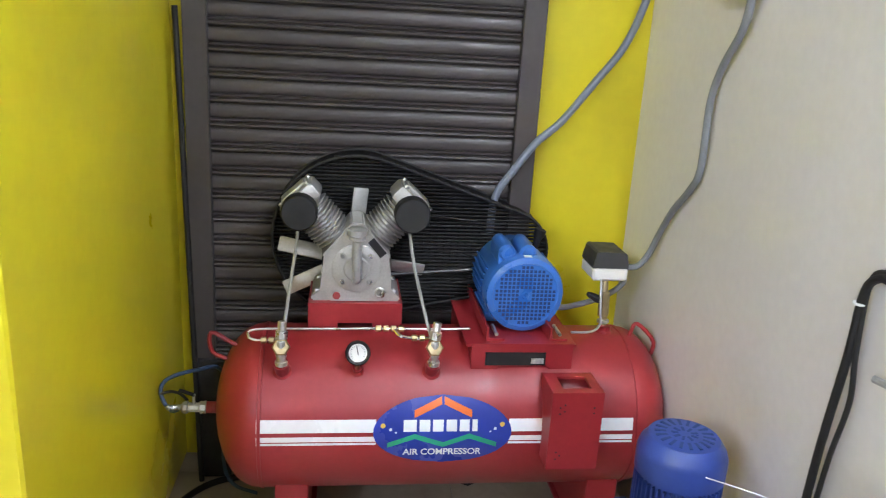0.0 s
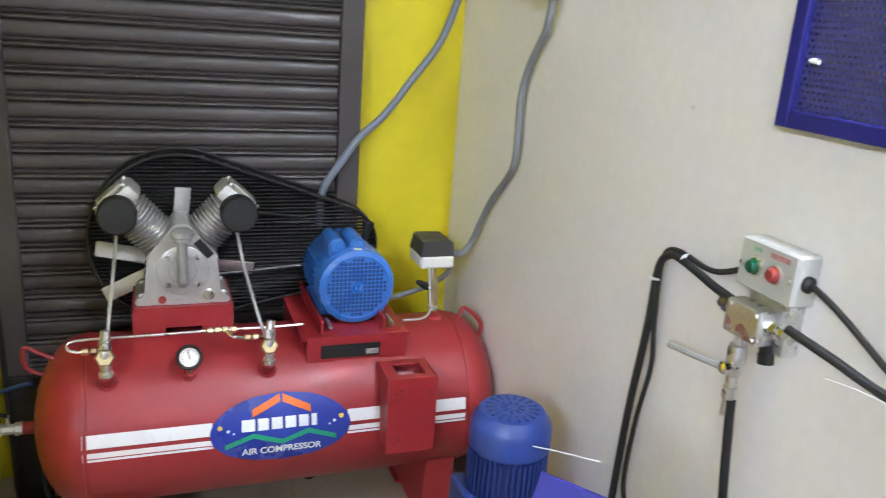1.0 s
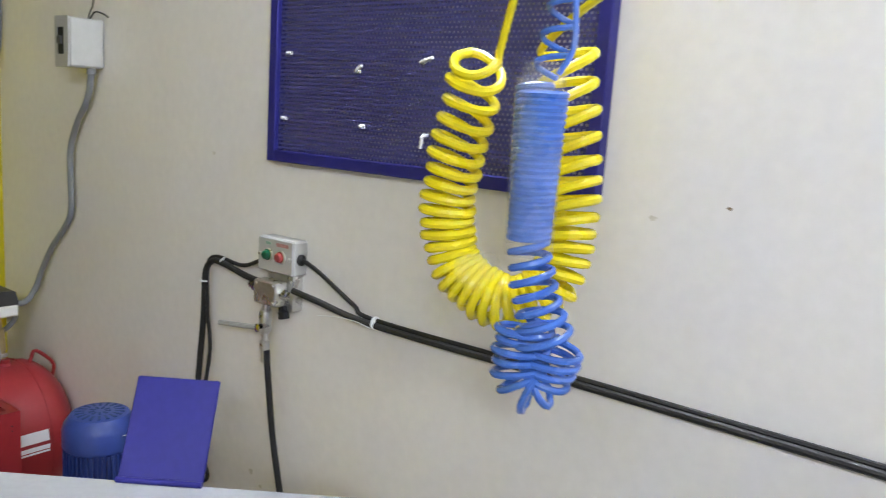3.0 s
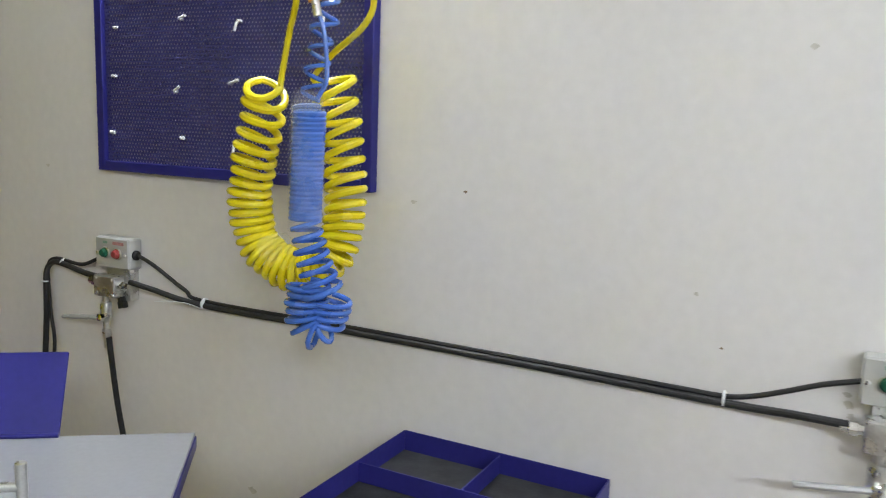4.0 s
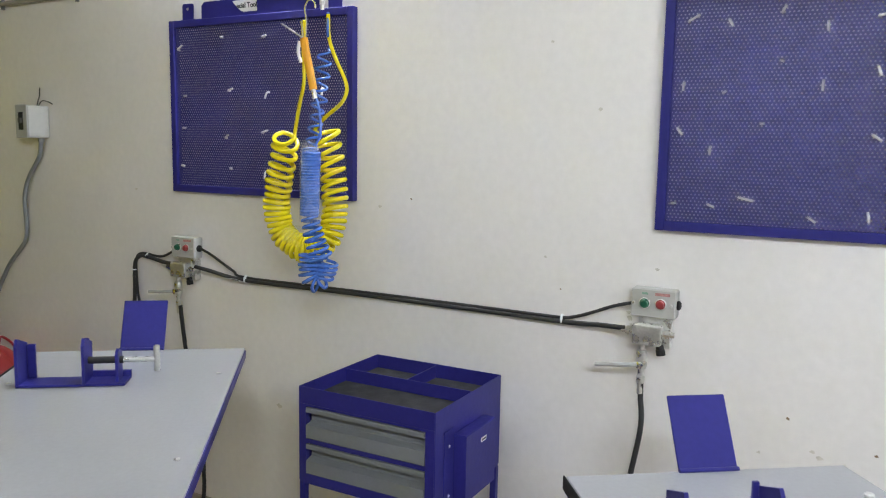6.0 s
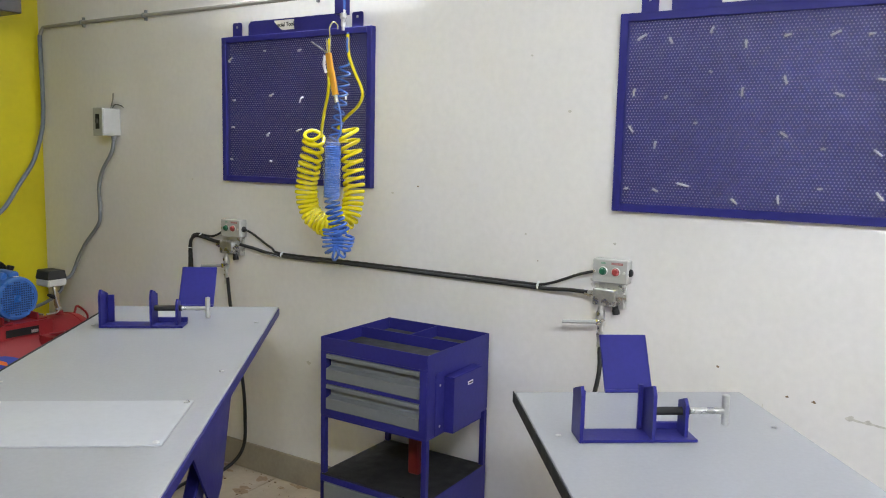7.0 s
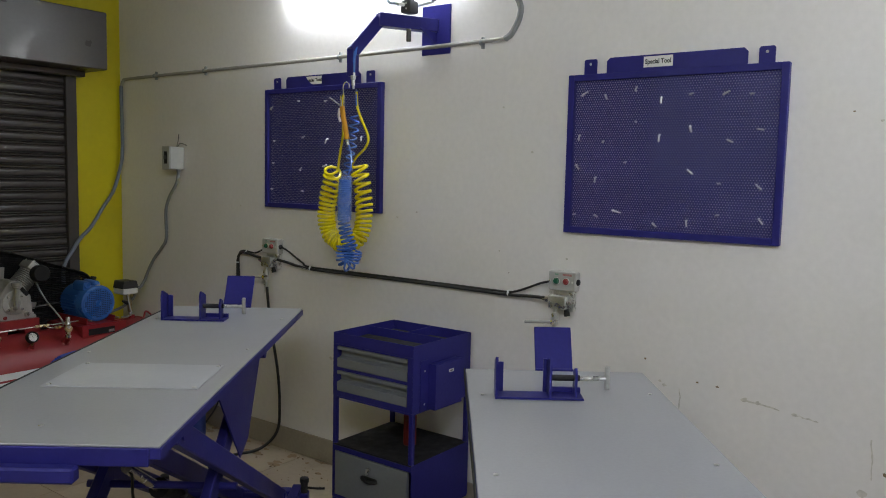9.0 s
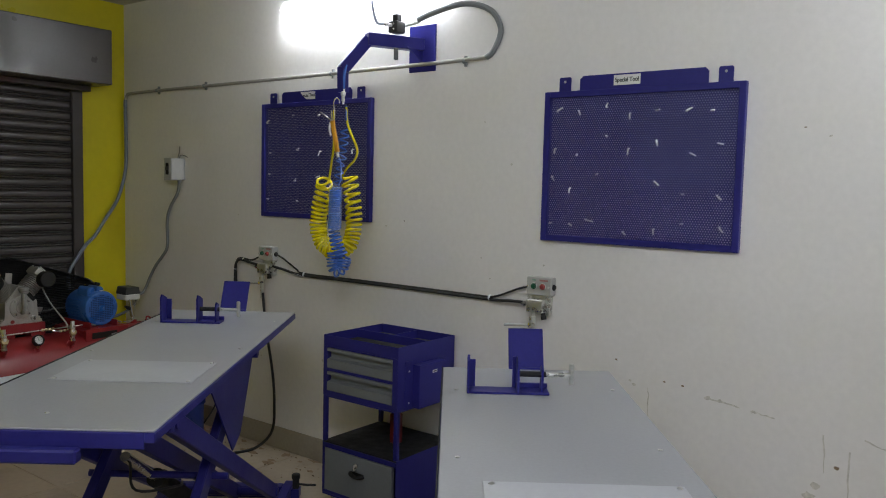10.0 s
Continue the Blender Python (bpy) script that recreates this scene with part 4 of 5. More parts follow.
for dx in (-0.048, 0.014):
    cap = part("capacitor_cover", lathe([(0.0, 0), (0.018, 0.003), (0.025, 0.012), (0.026, 0.10), (0.025, 0.135), (0.018, 0.146), (0, 0.149)], (MX + dx - 0.01, 2.05, MZ + 0.120), (0.0, 1, 0.0), 20), MOTOR_BLUE, motor, "rounded blue capacitor cover")
    part("cover_foot", box(MX + dx - 0.036, MX + dx + 0.016, 2.06, 2.19, MZ + 0.085, MZ + 0.122, 0.004), MOTOR_BLUE, cap)
part("lifting_eye", lathe([(0.010, 0), (0.012, 0.03), (0.019, 0.052), (0.019, 0.064), (0.015, 0.066), (0.012, 0.05), (0, 0.048)], (MX + 0.062, 2.22, MZ + 0.088), (0.25, 0, 1), 12), BLACK, motor, "black cup on the motor")
part("terminal_box", box(MX + 0.085, MX + 0.125, 2.10, 2.18, MZ - 0.02, MZ + 0.035, 0.004), MOTOR_BLUE, motor)
part("sticker", box(MX - 0.012, MX + 0.010, 2.032, 2.046, MZ + 0.1165, MZ + 0.1195), PAPER, motor)
for x in (-0.105, 0.065):
    part("motor_foot", box(MX + x, MX + x + 0.04, 2.10, 2.29, 0.7690, 0.80, 0.003), MOTOR_BLUE, motor)
for o in set(bpy.data.objects) - before_motor:
    if o.type == "MESH":
        base = Matrix.Translation((MX - 0.32, 0.10, 0.769))
        small_motor = base @ Matrix.Diagonal((0.94, 0.94, 0.94, 1)) @ base.inverted()
        o.data.transform(Matrix.Translation((0, 0, -0.017)) @ (small_motor if o.name.split(".")[0] in MOTOR_PARTS else Matrix()))
# pressure switch on its riser
ps = part("pressure_switch", box(0.738, 0.843, 2.12, 2.235, 0.874, 0.912, 0.006), BOX_WHITE, comp, "pressure switch with white base and black hood")
part("hood", prism([(0.737, 0.9122), (0.737, 0.922), (0.745, 0.956), (0.751, 0.961), (0.829, 0.959), (0.835, 0.954), (0.842, 0.922), (0.842, 0.9122)], "y", 2.122, 2.232), HOOD_GREY, ps, "ribbed dark hood")
tip, d = port(0.782, 0.018, 0.03, 0)
riser = part("riser_pipe", rod((0.782, AY + 0.01, tip.z - 0.005), (0.782, 2.14, 0.876), 0.0115), BRASS, comp, "brass riser pipe")
part("hex_adapter", lathe([(0.013, 0), (0.0165, 0.002), (0.0165, 0.070), (0.013, 0.073)], (0.782, AY + 0.018, tip.z + 0.022), (0, 0.15, 1), 6), BRASS, riser, "long brass hexagon adapter")
part("collar", lathe([(0.014, 0), (0.0175, 0.002), (0.0175, 0.010), (0.014, 0.012)], (0.782, AY + 0.012, tip.z + 0.003), (0, 0.15, 1), 14), STEEL, riser)
part("safety_valve", lathe([(0.010, 0), (0.012, 0.01), (0.010, 0.03), (0.006, 0.045)], (0.765, 2.11, 0.82), (-1, 0, 0.5), 10), BLACK, comp)
part("unloader_pipe", sweep(spline([(0.765, 2.12, 0.88), (0.762, 2.09, 0.80), (0.755, 2.06, 0.765), (0.72, 2.03, 0.755), (0.66, 2.02, 0.757)], 6), 0.0036, 8), DULL_STEEL, comp)
part("motor_lead", sweep(spline([(0.845, 2.17, 0.90), (0.86, 2.20, 0.84), (0.81, 2.22, 0.79), (0.72, 2.21, 0.765), (0.66, 2.18, 0.772), (0.64, 2.15, 0.82)], 8), 0.009, 10), GREY_PIPE, comp, "grey corrugated motor lead")
# starter bracket on the tank's front
brk = part("starter_bracket", prism([(0.562, 1.93), (0.562, 1.805), (0.698, 1.805), (0.698, 1.93), (0.694, 1.93), (0.694, 1.809), (0.566, 1.809), (0.566, 1.93)], "z", 0.460, 0.680), RED, comp, "empty red sheet-metal starter bracket", smooth=False)
for b in ((0.5665, 0.6935, 1.8095, 1.832), (0.5665, 0.595, 1.832, 1.925), (0.672, 0.6935, 1.832, 1.925), (0.595, 0.672, 1.90, 1.925)):
    part("top_flange", box(*b, 0.673, 0.6795), RED, brk, smooth=False)
# holes are flat discs on the uncut sheet, their darkness put into the colour
for x, z in ((0.585, 0.638), (0.597, 0.646), (0.585, 0.621), (0.597, 0.628), (0.675, 0.638), (0.675, 0.623), (0.585, 0.49), (0.595, 0.50), (0.585, 0.51)):
    part("screw_hole", lathe([(0.0025, 0), (0.0025, 0.0006), (0, 0.0007)], (x, 1.8045, z), (0, -1, 0), 8), INK, brk)
# outlet with ball valve on the left end
out = part("outlet_socket", rod((TX0 + 0.01, AY, AZ - 0.012), (TX0 - 0.03, AY, AZ - 0.012), 0.017), RED, comp)
bv = part("ball_valve", lathe([(0.016, 0), (0.019, 0.002), (0.019, 0.018), (0.014, 0.02), (0.014, 0.05), (0.018, 0.052), (0.018, 0.064), (0.009, 0.07), (0.007, 0.10), (0.010, 0.105), (0, 0.115)], (TX0 - 0.03, AY, AZ - 0.012), (-1, 0, 0), 8), STEEL, comp, "nickel ball valve with hose tail")
part("valve_lever", box(-0.046, 0.0, -0.008, 0.008, 0, 0.003, m=Matrix.Translation((TX0 - 0.062, AY, AZ - 0.012 + 0.036)) @ pose(0, 0, 0, 0, 20)), BLACK, bv)
part("valve_stem", rod((TX0 - 0.065, AY, AZ - 0.012 + 0.012), (TX0 - 0.065, AY, AZ - 0.012 + 0.04), 0.005), STEEL, bv)
comp.matrix_basis = pose(0.328, 2.22, -0.122, 0, 0, 0.7) @ Matrix.Diagonal((1.074, 1.074, 1.074, 1))
AIR_BLUE = mat("air_hose_blue", (0.045, 0.085, 0.16), 0.45, vary=0.08, scale=20, bump=0.03)
ah = thing("air_hose", "thin blue air hose looping behind the compressor to the floor", "hose", pose(-0.4, 2.3, 0.0))
part("hose", sweep(spline([(-0.472, 2.215, 0.392), (-0.490, 2.22, 0.385), (-0.516, 2.24, 0.398), (-0.529, 2.25, 0.436), (-0.517, 2.26, 0.464), (-0.482, 2.28, 0.477), (-0.430, 2.32, 0.474), (-0.385, 2.40, 0.445), (-0.37, 2.45, 0.36), (-0.38, 2.46, 0.2), (-0.38, 2.45, 0.05), (-0.34, 2.40, 0.008), (-0.26, 2.35, 0.008)], 8), 0.0062, 8), AIR_BLUE, ah, "dull blue air hose")
part("hose_strap", sweep(spline([(-0.530, 2.245, 0.428), (-0.50, 2.25, 0.434), (-0.470, 2.24, 0.432), (-0.445, 2.225, 0.418)], 6), 0.0045, 7), BLACK, ah, "black strap on the hose")
part("floor_hose", sweep(spline([(-0.10, 2.38, 0.012), (-0.30, 2.44, 0.012), (-0.42, 2.40, 0.012), (-0.50, 2.28, 0.012), (-0.52, 2.1, 0.012)], 8), 0.011, 8), CABLE, ah)
pole = solid("steel_rod", rod((-0.455, 2.44, 0.0), (-0.498, 2.50, 1.56), 0.009), BLACK, "long black steel rod leaning in the yellow corner", "rod")
rest = solid("dark_sheet", box(-0.47, -0.36, 2.46, 2.48, 0.0, 0.44, 0.003), RUBBER, "dark sheet standing against the shutter", "sheet")
solid("square_ring", sweep([(0.43, 2.41, 0.005), (0.462, 2.39, 0.005), (0.494, 2.41, 0.005), (0.462, 2.43, 0.005), (0.43, 2.41, 0.005)], 0.005, 6), RUBBER, "small black square ring lying on the floor", "ring")
# second motor standing on the floor
fm = thing("spare_motor", "dark blue electric motor standing upright on the floor", "motor", pose(0.785, 1.51, 0))
g = lathe([(0.085, 0.0), (0.088, 0.01), (0.088, 0.615), (0.1, 0.62), (0.1, 0.668), (0.095, 0.685), (0.078, 0.708), (0.05, 0.712), (0, 0.713)], (0, 0, 0), (0, 0, 1), 48)
body = part("motor_body", g, MOTOR_NAVY, fm, local=True)
for k in range(44):
    part("cooling_fin", box(0.086, 0.098, -0.0018, 0.0018, 0.22, 0.61, m=pose(0, 0, 0, 0, 0, 360 / 44 * k)), MOTOR_NAVY, body, local=True)
# cowl slots are dark bars on the closed cowl, shade put into their colour
for k in range(18):
    g = box(0.040, 0.066, -0.0035, 0.0035, 0.7055, 0.7125, m=pose(0, 0, 0, 0, 0, 20 * k))
    part("cowl_slot", g, OPENING_SHADE, body, local=True, smooth=False)
for k in range(9):
    g = box(0.014, 0.030, -0.0032, 0.0032, 0.7105, 0.7137, m=pose(0, 0, 0, 0, 0, 40 * k))
    part("cowl_slot", g, OPENING_SHADE, body, local=True, smooth=False)
part("foot", box(-0.115, -0.08, -0.08, 0.08, 0.25, 0.5, 0.004), MOTOR_NAVY, body, local=True)
# ---- along the long wall ----
# switch and valve stations
def station(y, z, label, right_lead):
    """y, z: the upper north corner of the button box's front, which stands 50 mm off the wall."""
    root = thing("push_button_station", label, "control box", pose(WX, y - 0.06, z - 0.07), "lift control stations")
    P = lambda n, g, mt, par=root, lb="", **kw: part(n, g, mt, par, lb, **kw)
    before_station = set(bpy.data.objects)
    bx = P("button_box", box(WX - 0.047, WX - 0.0005, y - 0.122, y, z - 0.080, z, 0.004), BOX_GREY, root, "pale grey steel button box")
    P("cover_plate", box(WX - 0.050, WX - 0.0475, y - 0.120, y - 0.002, z - 0.078, z - 0.002, 0.001), BOX_GREY, bx)
    for yy, mt, nm in ((y - 0.038, GREEN, "green_button"), (y - 0.082, RED_PL, "red_button")):
        b = P(nm, lathe([(0.013, 0), (0.0135, 0.004), (0.0105, 0.006), (0.0105, 0.012), (0.008, 0.015), (0, 0.0155)], (WX - 0.050, yy, z - 0.040), (-1, 0, 0), 20), mt, bx)
        P("bezel", lathe([(0.0155, 0), (0.0155, 0.003), (0.0138, 0.004)], (WX - 0.0502, yy, z - 0.040), (-1, 0, 0), 20), STEEL, b)
    P("legend_bar", box(WX - 0.0512, WX - 0.0502, y - 0.046, y - 0.030, z - 0.016, z - 0.010), FADED_GREEN, bx)
    P("legend_bar", box(WX - 0.0512, WX - 0.0502, y - 0.106, y - 0.066, z - 0.017, z - 0.009), FADED_RED, bx)
    for yy in (y - 0.008, y - 0.110):
        P("screw", lathe([(0.005, 0), (0.0045, 0.002), (0.002, 0.003), (0, 0.003)], (WX - 0.050, yy, z - 0.042), (-1, 0, 0), 8), STEEL, bx)
    P("grommet", lathe([(0.013, 0), (0.013, 0.006), (0.008, 0.010), (0.006, 0.010)], (WX - 0.025, y - 0.122, z - 0.042), (0, -1, 0), 14), BLACK, bx)
    P("bracket", box(WX - 0.033, WX - 0.0005, y - 0.108, y - 0.02, z - 0.165, z - 0.0805, 0.001), STEEL, root, "zinc plated mounting bracket")
    vb = P("valve_block", box(WX - 0.072, WX - 0.034, y - 0.090, y - 0.012, z - 0.154, z - 0.098, 0.003), STEEL, root, "square steel hydraulic valve block")
    for yy, zz in ((y - 0.022, z - 0.106), (y - 0.08, z - 0.106), (y - 0.022, z - 0.146), (y - 0.08, z - 0.146)):
        P("block_screw", lathe([(0.004, 0), (0.004, 0.003), (0, 0.003)], (WX - 0.072, yy, zz), (-1, 0, 0), 6), STEEL, vb)
    for s, yy in ((1, y - 0.012), (-1, y - 0.090)):
        P("hose_fitting", lathe([(0.009, 0), (0.009, 0.008), (0.0125, 0.009), (0.0125, 0.022), (0.0085, 0.024), (0.0085, 0.034)], (WX - 0.052, yy, z - 0.120), (0, s, 0), 6), CHROME, vb)
    P("elbow", lathe([(0.011, 0), (0.011, 0.012), (0.013, 0.014), (0.013, 0.03)], (WX - 0.04, y - 0.082, z - 0.154), (0, -0.2, -1), 8), BLACK, vb)
    bv = P("ball_valve", lathe([(0.009, 0), (0.009, 0.016), (0.014, 0.018), (0.016, 0.028), (0.016, 0.062), (0.013, 0.070), (0.009, 0.072), (0.009, 0.09), (0.012, 0.092), (0.012, 0.110), (0.009, 0.112), (0.009, 0.142)], (WX - 0.054, y - 0.038, z - 0.154), (0, 0, -1), 12), STEEL, root, "steel ball valve with lever")
    hv = Vector((WX - 0.070, y - 0.038, z - 0.210))
    P("lever_nut", lathe([(0.011, 0), (0.011, 0.010), (0.006, 0.013), (0, 0.013)], hv, (-1, 0, 0), 6), CHROME, bv)
    P("lever", sweep(spline([hv + Vector((-0.006, 0, 0)), hv + Vector((-0.012, 0.03, -0.002)), hv + Vector((-0.016, 0.05, -0.004)), hv + Vector((-0.026, 0.12, -0.010))], 5), 0.0065, 8), DULL_STEEL, bv)
    grow = Matrix.Translation((0, 0.06, 0.07)) @ Matrix.Diagonal((1, 1.09, 1.09, 1)) @ Matrix.Translation((0, -0.06, -0.07))
    for o in set(bpy.data.objects) - before_station:
        o.data.transform(grow)
    P("drop_hose", sweep(spline(right_lead, 8), 0.0085, 10), CABLE, root, "black hydraulic hose")
    return root


ZB = 1.277
station(1.034, ZB, "grey push-button box with hydraulic ball valve beneath",
        [(0.946, 0.984, ZB - 0.29), (0.948, 0.980, 0.93), (0.955, 0.96, 0.75), (0.955, 0.90, 0.5), (0.955, 0.88, 0.3), (0.945, 0.89, 0.12), (0.86, 0.95, 0.02), (0.70, 1.0, 0.012), (0.5, 0.95, 0.012)])
ZB2 = 1.257
station(-0.918, ZB2, "grey push-button box with hydraulic ball valve beneath",
        [(0.946, -0.961, ZB2 - 0.29), (0.944, -0.963, 0.92), (0.91, -0.975, 0.83), (0.85, -0.95, 0.6), (0.80, -0.93, 0.3), (0.75, -0.95, 0.05), (0.6, -1.05, 0.012)])

wire = thing("hose_and_cable_run", "black hydraulic hose and cable tied together along the wall", "hose", pose(WX, 0.0, 1.1))
part("hose", sweep(spline([(0.948, 0.895, 1.159), (0.955, 0.82, 1.148), (0.975, 0.645, 1.122), (0.980, 0.2, 1.122), (0.980, -0.3, 1.121), (0.976, -0.692, 1.119), (0.955, -0.82, 1.128), (0.948, -0.885, 1.130), (0.948, -0.905, 1.130)], 10), 0.0078, 10), CABLE, wire, "black hydraulic hose")
part("cable", sweep(spline([(0.975, 0.900, 1.235), (0.976, 0.83, 1.210), (0.980, 0.72, 1.155), (0.981, 0.645, 1.1325), (0.983, 0.2, 1.1325), (0.983, -0.3, 1.1315), (0.980, -0.60, 1.1310), (0.980, -0.692, 1.1312), (0.976, -0.745, 1.143), (0.974, -0.80, 1.164), (0.972, -0.86, 1.189), (0.972, -0.924, 1.208)], 10), 0.0054, 8), CABLE, wire, "black electric cable")
for y, tail in ((0.645, True), (-0.692, False)):
    g = lathe([(0.0150, -0.0025), (0.0156, -0.002), (0.0156, 0.002), (0.0150, 0.0025)], (0.978, y, 1.127), (0, 1, 0), 14)
    t = part("cable_tie", g, WHITE_VINYL, wire, "white nylon cable tie")
    if tail:
        part("tie_tail", sweep(spline([(0.962, y, 1.117), (0.952, y + 0.04, 1.127), (0.95, y + 0.10, 1.125), (0.95, y + 0.16, 1.115)], 6), 0.0018, 5, flat=0.5), WHITE_VINYL, t)
lead = thing("hose_and_cable_drop", "black hose and cable bending down the wall behind the table", "hose", pose(WX, 1.27, 0.0))
part("hose", sweep(spline([(0.948, 1.028, 1.159), (0.955, 1.09, 1.162), (0.965, 1.20, 1.175), (0.972, 1.255, 1.170), (0.972, 1.285, 1.13), (0.972, 1.292, 1.0), (0.972, 1.315, 0.78), (0.972, 1.33, 0.5), (0.96, 1.34, 0.02)], 8), 0.0085, 10), CABLE, lead)
part("cable", sweep(spline([(0.975, 1.024, 1.225), (0.973, 1.07, 1.198), (0.972, 1.13, 1.180), (0.974, 1.24, 1.185), (0.974, 1.278, 1.15), (0.974, 1.275, 1.02), (0.974, 1.262, 0.92), (0.974, 1.285, 0.78), (0.974, 1.295, 0.62), (0.972, 1.262, 0.535), (0.965, 1.31, 0.50), (0.94, 1.36, 0.42), (0.9, 1.4, 0.2), (0.85, 1.45, 0.08)], 8), 0.0055, 8), CABLE, lead)
for y, z in ((1.20, 1.178), (1.288, 1.11)):
    part("cable_tie", lathe([(0.0125, -0.002), (0.013, 0), (0.0125, 0.002)], (0.97, y, z), (0, 1, 0.2) if y < 1.25 else (0, 0, 1), 12), WHITE_VINYL, lead)

# isolator box with its conduit
iso = thing("isolator_box", "grey-white wall isolator box with a dark breaker window", "switch box", pose(WX, 1.92, 1.68))
bx = part("body", box(WX - 0.112, WX - 0.0005, 1.864, 1.944, 1.676, 1.824, 0.006), BOX_GREY, iso, "off-white plastic enclosure")
part("front_cover", box(WX - 0.117, WX - 0.1125, 1.862, 1.946, 1.674, 1.826, 0.002), BOX_GREY, bx, "grey front cover with a tall breaker slot")
part("breaker_window", box(WX - 0.1185, WX - 0.1172, 1.888, 1.922, 1.712, 1.792, 0.0005), BLACK, bx, "dark breaker window")
part("breaker_toggle", box(WX - 0.126, WX - 0.1187, 1.894, 1.916, 1.742, 1.766, 0.001), DARK_STEEL, bx)
part("bottom_gland", rod((WX - 0.035, 1.884, 1.676), (WX - 0.035, 1.884, 1.658), 0.014), GREY_PIPE, bx)
part("loose_wire", sweep(spline([(WX - 0.03, 1.91, 1.824), (WX - 0.02, 1.915, 1.85), (WX - 0.006, 1.925, 1.87), (WX - 0.006, 1.92, 1.91)], 5), 0.0025, 6), INK, iso)
part("loose_wire", sweep(spline([(WX - 0.03, 1.90, 1.824), (WX - 0.02, 1.885, 1.848), (WX - 0.012, 1.85, 1.842), (WX - 0.008, 1.83, 1.832)], 5), 0.0025, 6), INK, iso)
c1 = thing("flexible_conduit", "grey flexible conduit from the isolator to the pressure switch", "conduit", pose(WX, 2.2, 0.9))
part("hose", sweep(spline([(0.965, 1.884, 1.66), (0.970, 1.916, 1.583), (0.976, 2.006, 1.488), (0.978, 2.050, 1.389), (0.978, 2.048, 1.214), (0.978, 2.098, 1.142), (0.978, 2.19, 1.06), (0.976, 2.26, 0.97), (0.965, 2.29, 0.90), (0.935, 2.295, 0.855), (0.893, 2.295, 0.850)], 10), 0.0105, 10), GREY_PIPE, c1)
# wall conduit at height, its clips, and the hose down to the motor
pipe = thing("wall_conduit", "grey plastic conduit clipped along the upper wall", "conduit", pose(WX, 1.0, 2.28))
part("pipe", sweep(spline([(0.98, -0.63, 2.312), (0.98, 0.0, 2.307), (0.98, 1.0, 2.303), (0.98, 2.0, 2.303), (0.98, 2.48, 2.300), (0.979, 2.545, 2.290), (0.979, 2.572, 2.255)], 10), 0.0102, 10), BEIGE_PIPE, pipe, "grey-beige painted conduit")
part("motor_hose", sweep(spline([(0.979, 2.572, 2.257), (0.980, 2.575, 2.20), (0.981, 2.57, 1.96), (0.977, 2.565, 1.806), (0.960, 2.562, 1.69), (0.90, 2.555, 1.523), (0.805, 2.54, 1.395), (0.700, 2.505, 1.272), (0.620, 2.495, 1.200), (0.555, 2.49, 1.112), (0.510, 2.49, 1.045), (0.494, 2.49, 0.99), (0.488, 2.48, 0.90)], 10), 0.0125, 10), GREY_BLUE_PIPE, pipe, "grey-blue flexible hose to the motor")
part("loop_hose", sweep(spline([(0.98, -0.63, 2.312), (0.98, -0.665, 2.335), (0.98, -0.703, 2.40), (0.98, -0.705, 2.46), (0.975, -0.66, 2.53), (0.965, -0.57, 2.572), (0.95, -0.47, 2.580), (0.93, -0.34, 2.553), (0.91, -0.247, 2.522)], 10), 0.0145, 10), GREY_PIPE, pipe, "grey hose loop up to the valve")
for y in (2.164, 1.625, 0.439, -0.498):
    k = part("pipe_clip", lathe([(0.0115, -0.007), (0.0135, -0.006), (0.0135, 0.006), (0.0115, 0.007)], (0.98, y, 2.304), (0, 1, 0), 12), GREY_PIPE, pipe)
    part("clip_foot", box(0.985, 0.9995, y - 0.006, y + 0.006, 2.278, 2.332, 0.001), GREY_PIPE, k)

# hose arm
arm = thing("hose_boom", "dark blue swinging steel boom carrying spiral hoses", "hose boom", pose(WX, -0.236, 2.38))
part("wall_plate", box(WX - 0.008, WX - 0.0005, -0.325, -0.148, 2.258, 2.498, 0.002), BLUE, arm)
tip = Vector((0.615, -0.032, 2.165))
elbow = Vector((0.715, -0.096, 2.395))


def square_tube(a, b, w, bm=None):
    a, b = Vector(a), Vector(b)
    d = (b - a)
    x = d.cross(Vector((0, 0, 1)))
    x = (x if x.length > 1e-4 else Vector((1, 0, 0))).normalized()
    y = d.cross(x).normalized()
    m = Matrix.Translation(a) @ Matrix((x, y, d.normalized())).transposed().to_4x4()
    return box(-w / 2, w / 2, -w / 2, w / 2, 0, d.length, 0.002, m=m, bm=bm)


part("beam", square_tube((0.992, -0.236, 2.395), elbow, 0.062), BLUE, arm)
part("gusset", prism([(0.992, 2.37), (0.86, 2.37), (0.992, 2.31)], "y", -0.24, -0.234), BLUE, arm, smooth=False)
knee = Vector((0.615, -0.030, 2.235))
part("slanted_tube", square_tube(elbow + Vector((0.012, 0, 0.0)), knee, 0.056), BLUE, arm)
part("drop_tube", square_tube(knee + Vector((0, 0, 0.012)), tip + Vector((0, 0, -0.045)), 0.042), BLUE, arm)
vlv = part("air_valve", box(0.795, 0.865, -0.228, -0.166, 2.432, 2.492, 0.010, seg=2), HOOD_GREY, arm, "dark air regulator on the beam")
part("valve_block", box(0.812, 0.850, -0.214, -0.180, 2.4925, 2.528, 0.004), BLACK, vlv)
part("valve_stem", rod((0.828, -0.197, 2.30), (0.828, -0.197, 2.36), 0.012, bevel=0.003), DARK_STEEL, vlv)
for zz in (2.450, 2.476):
    part("screw", lathe([(0.005, 0), (0.004, 0.002), (0, 0.003)], (0.795, -0.205, zz), (-1, 0, 0), 8), STEEL, vlv)
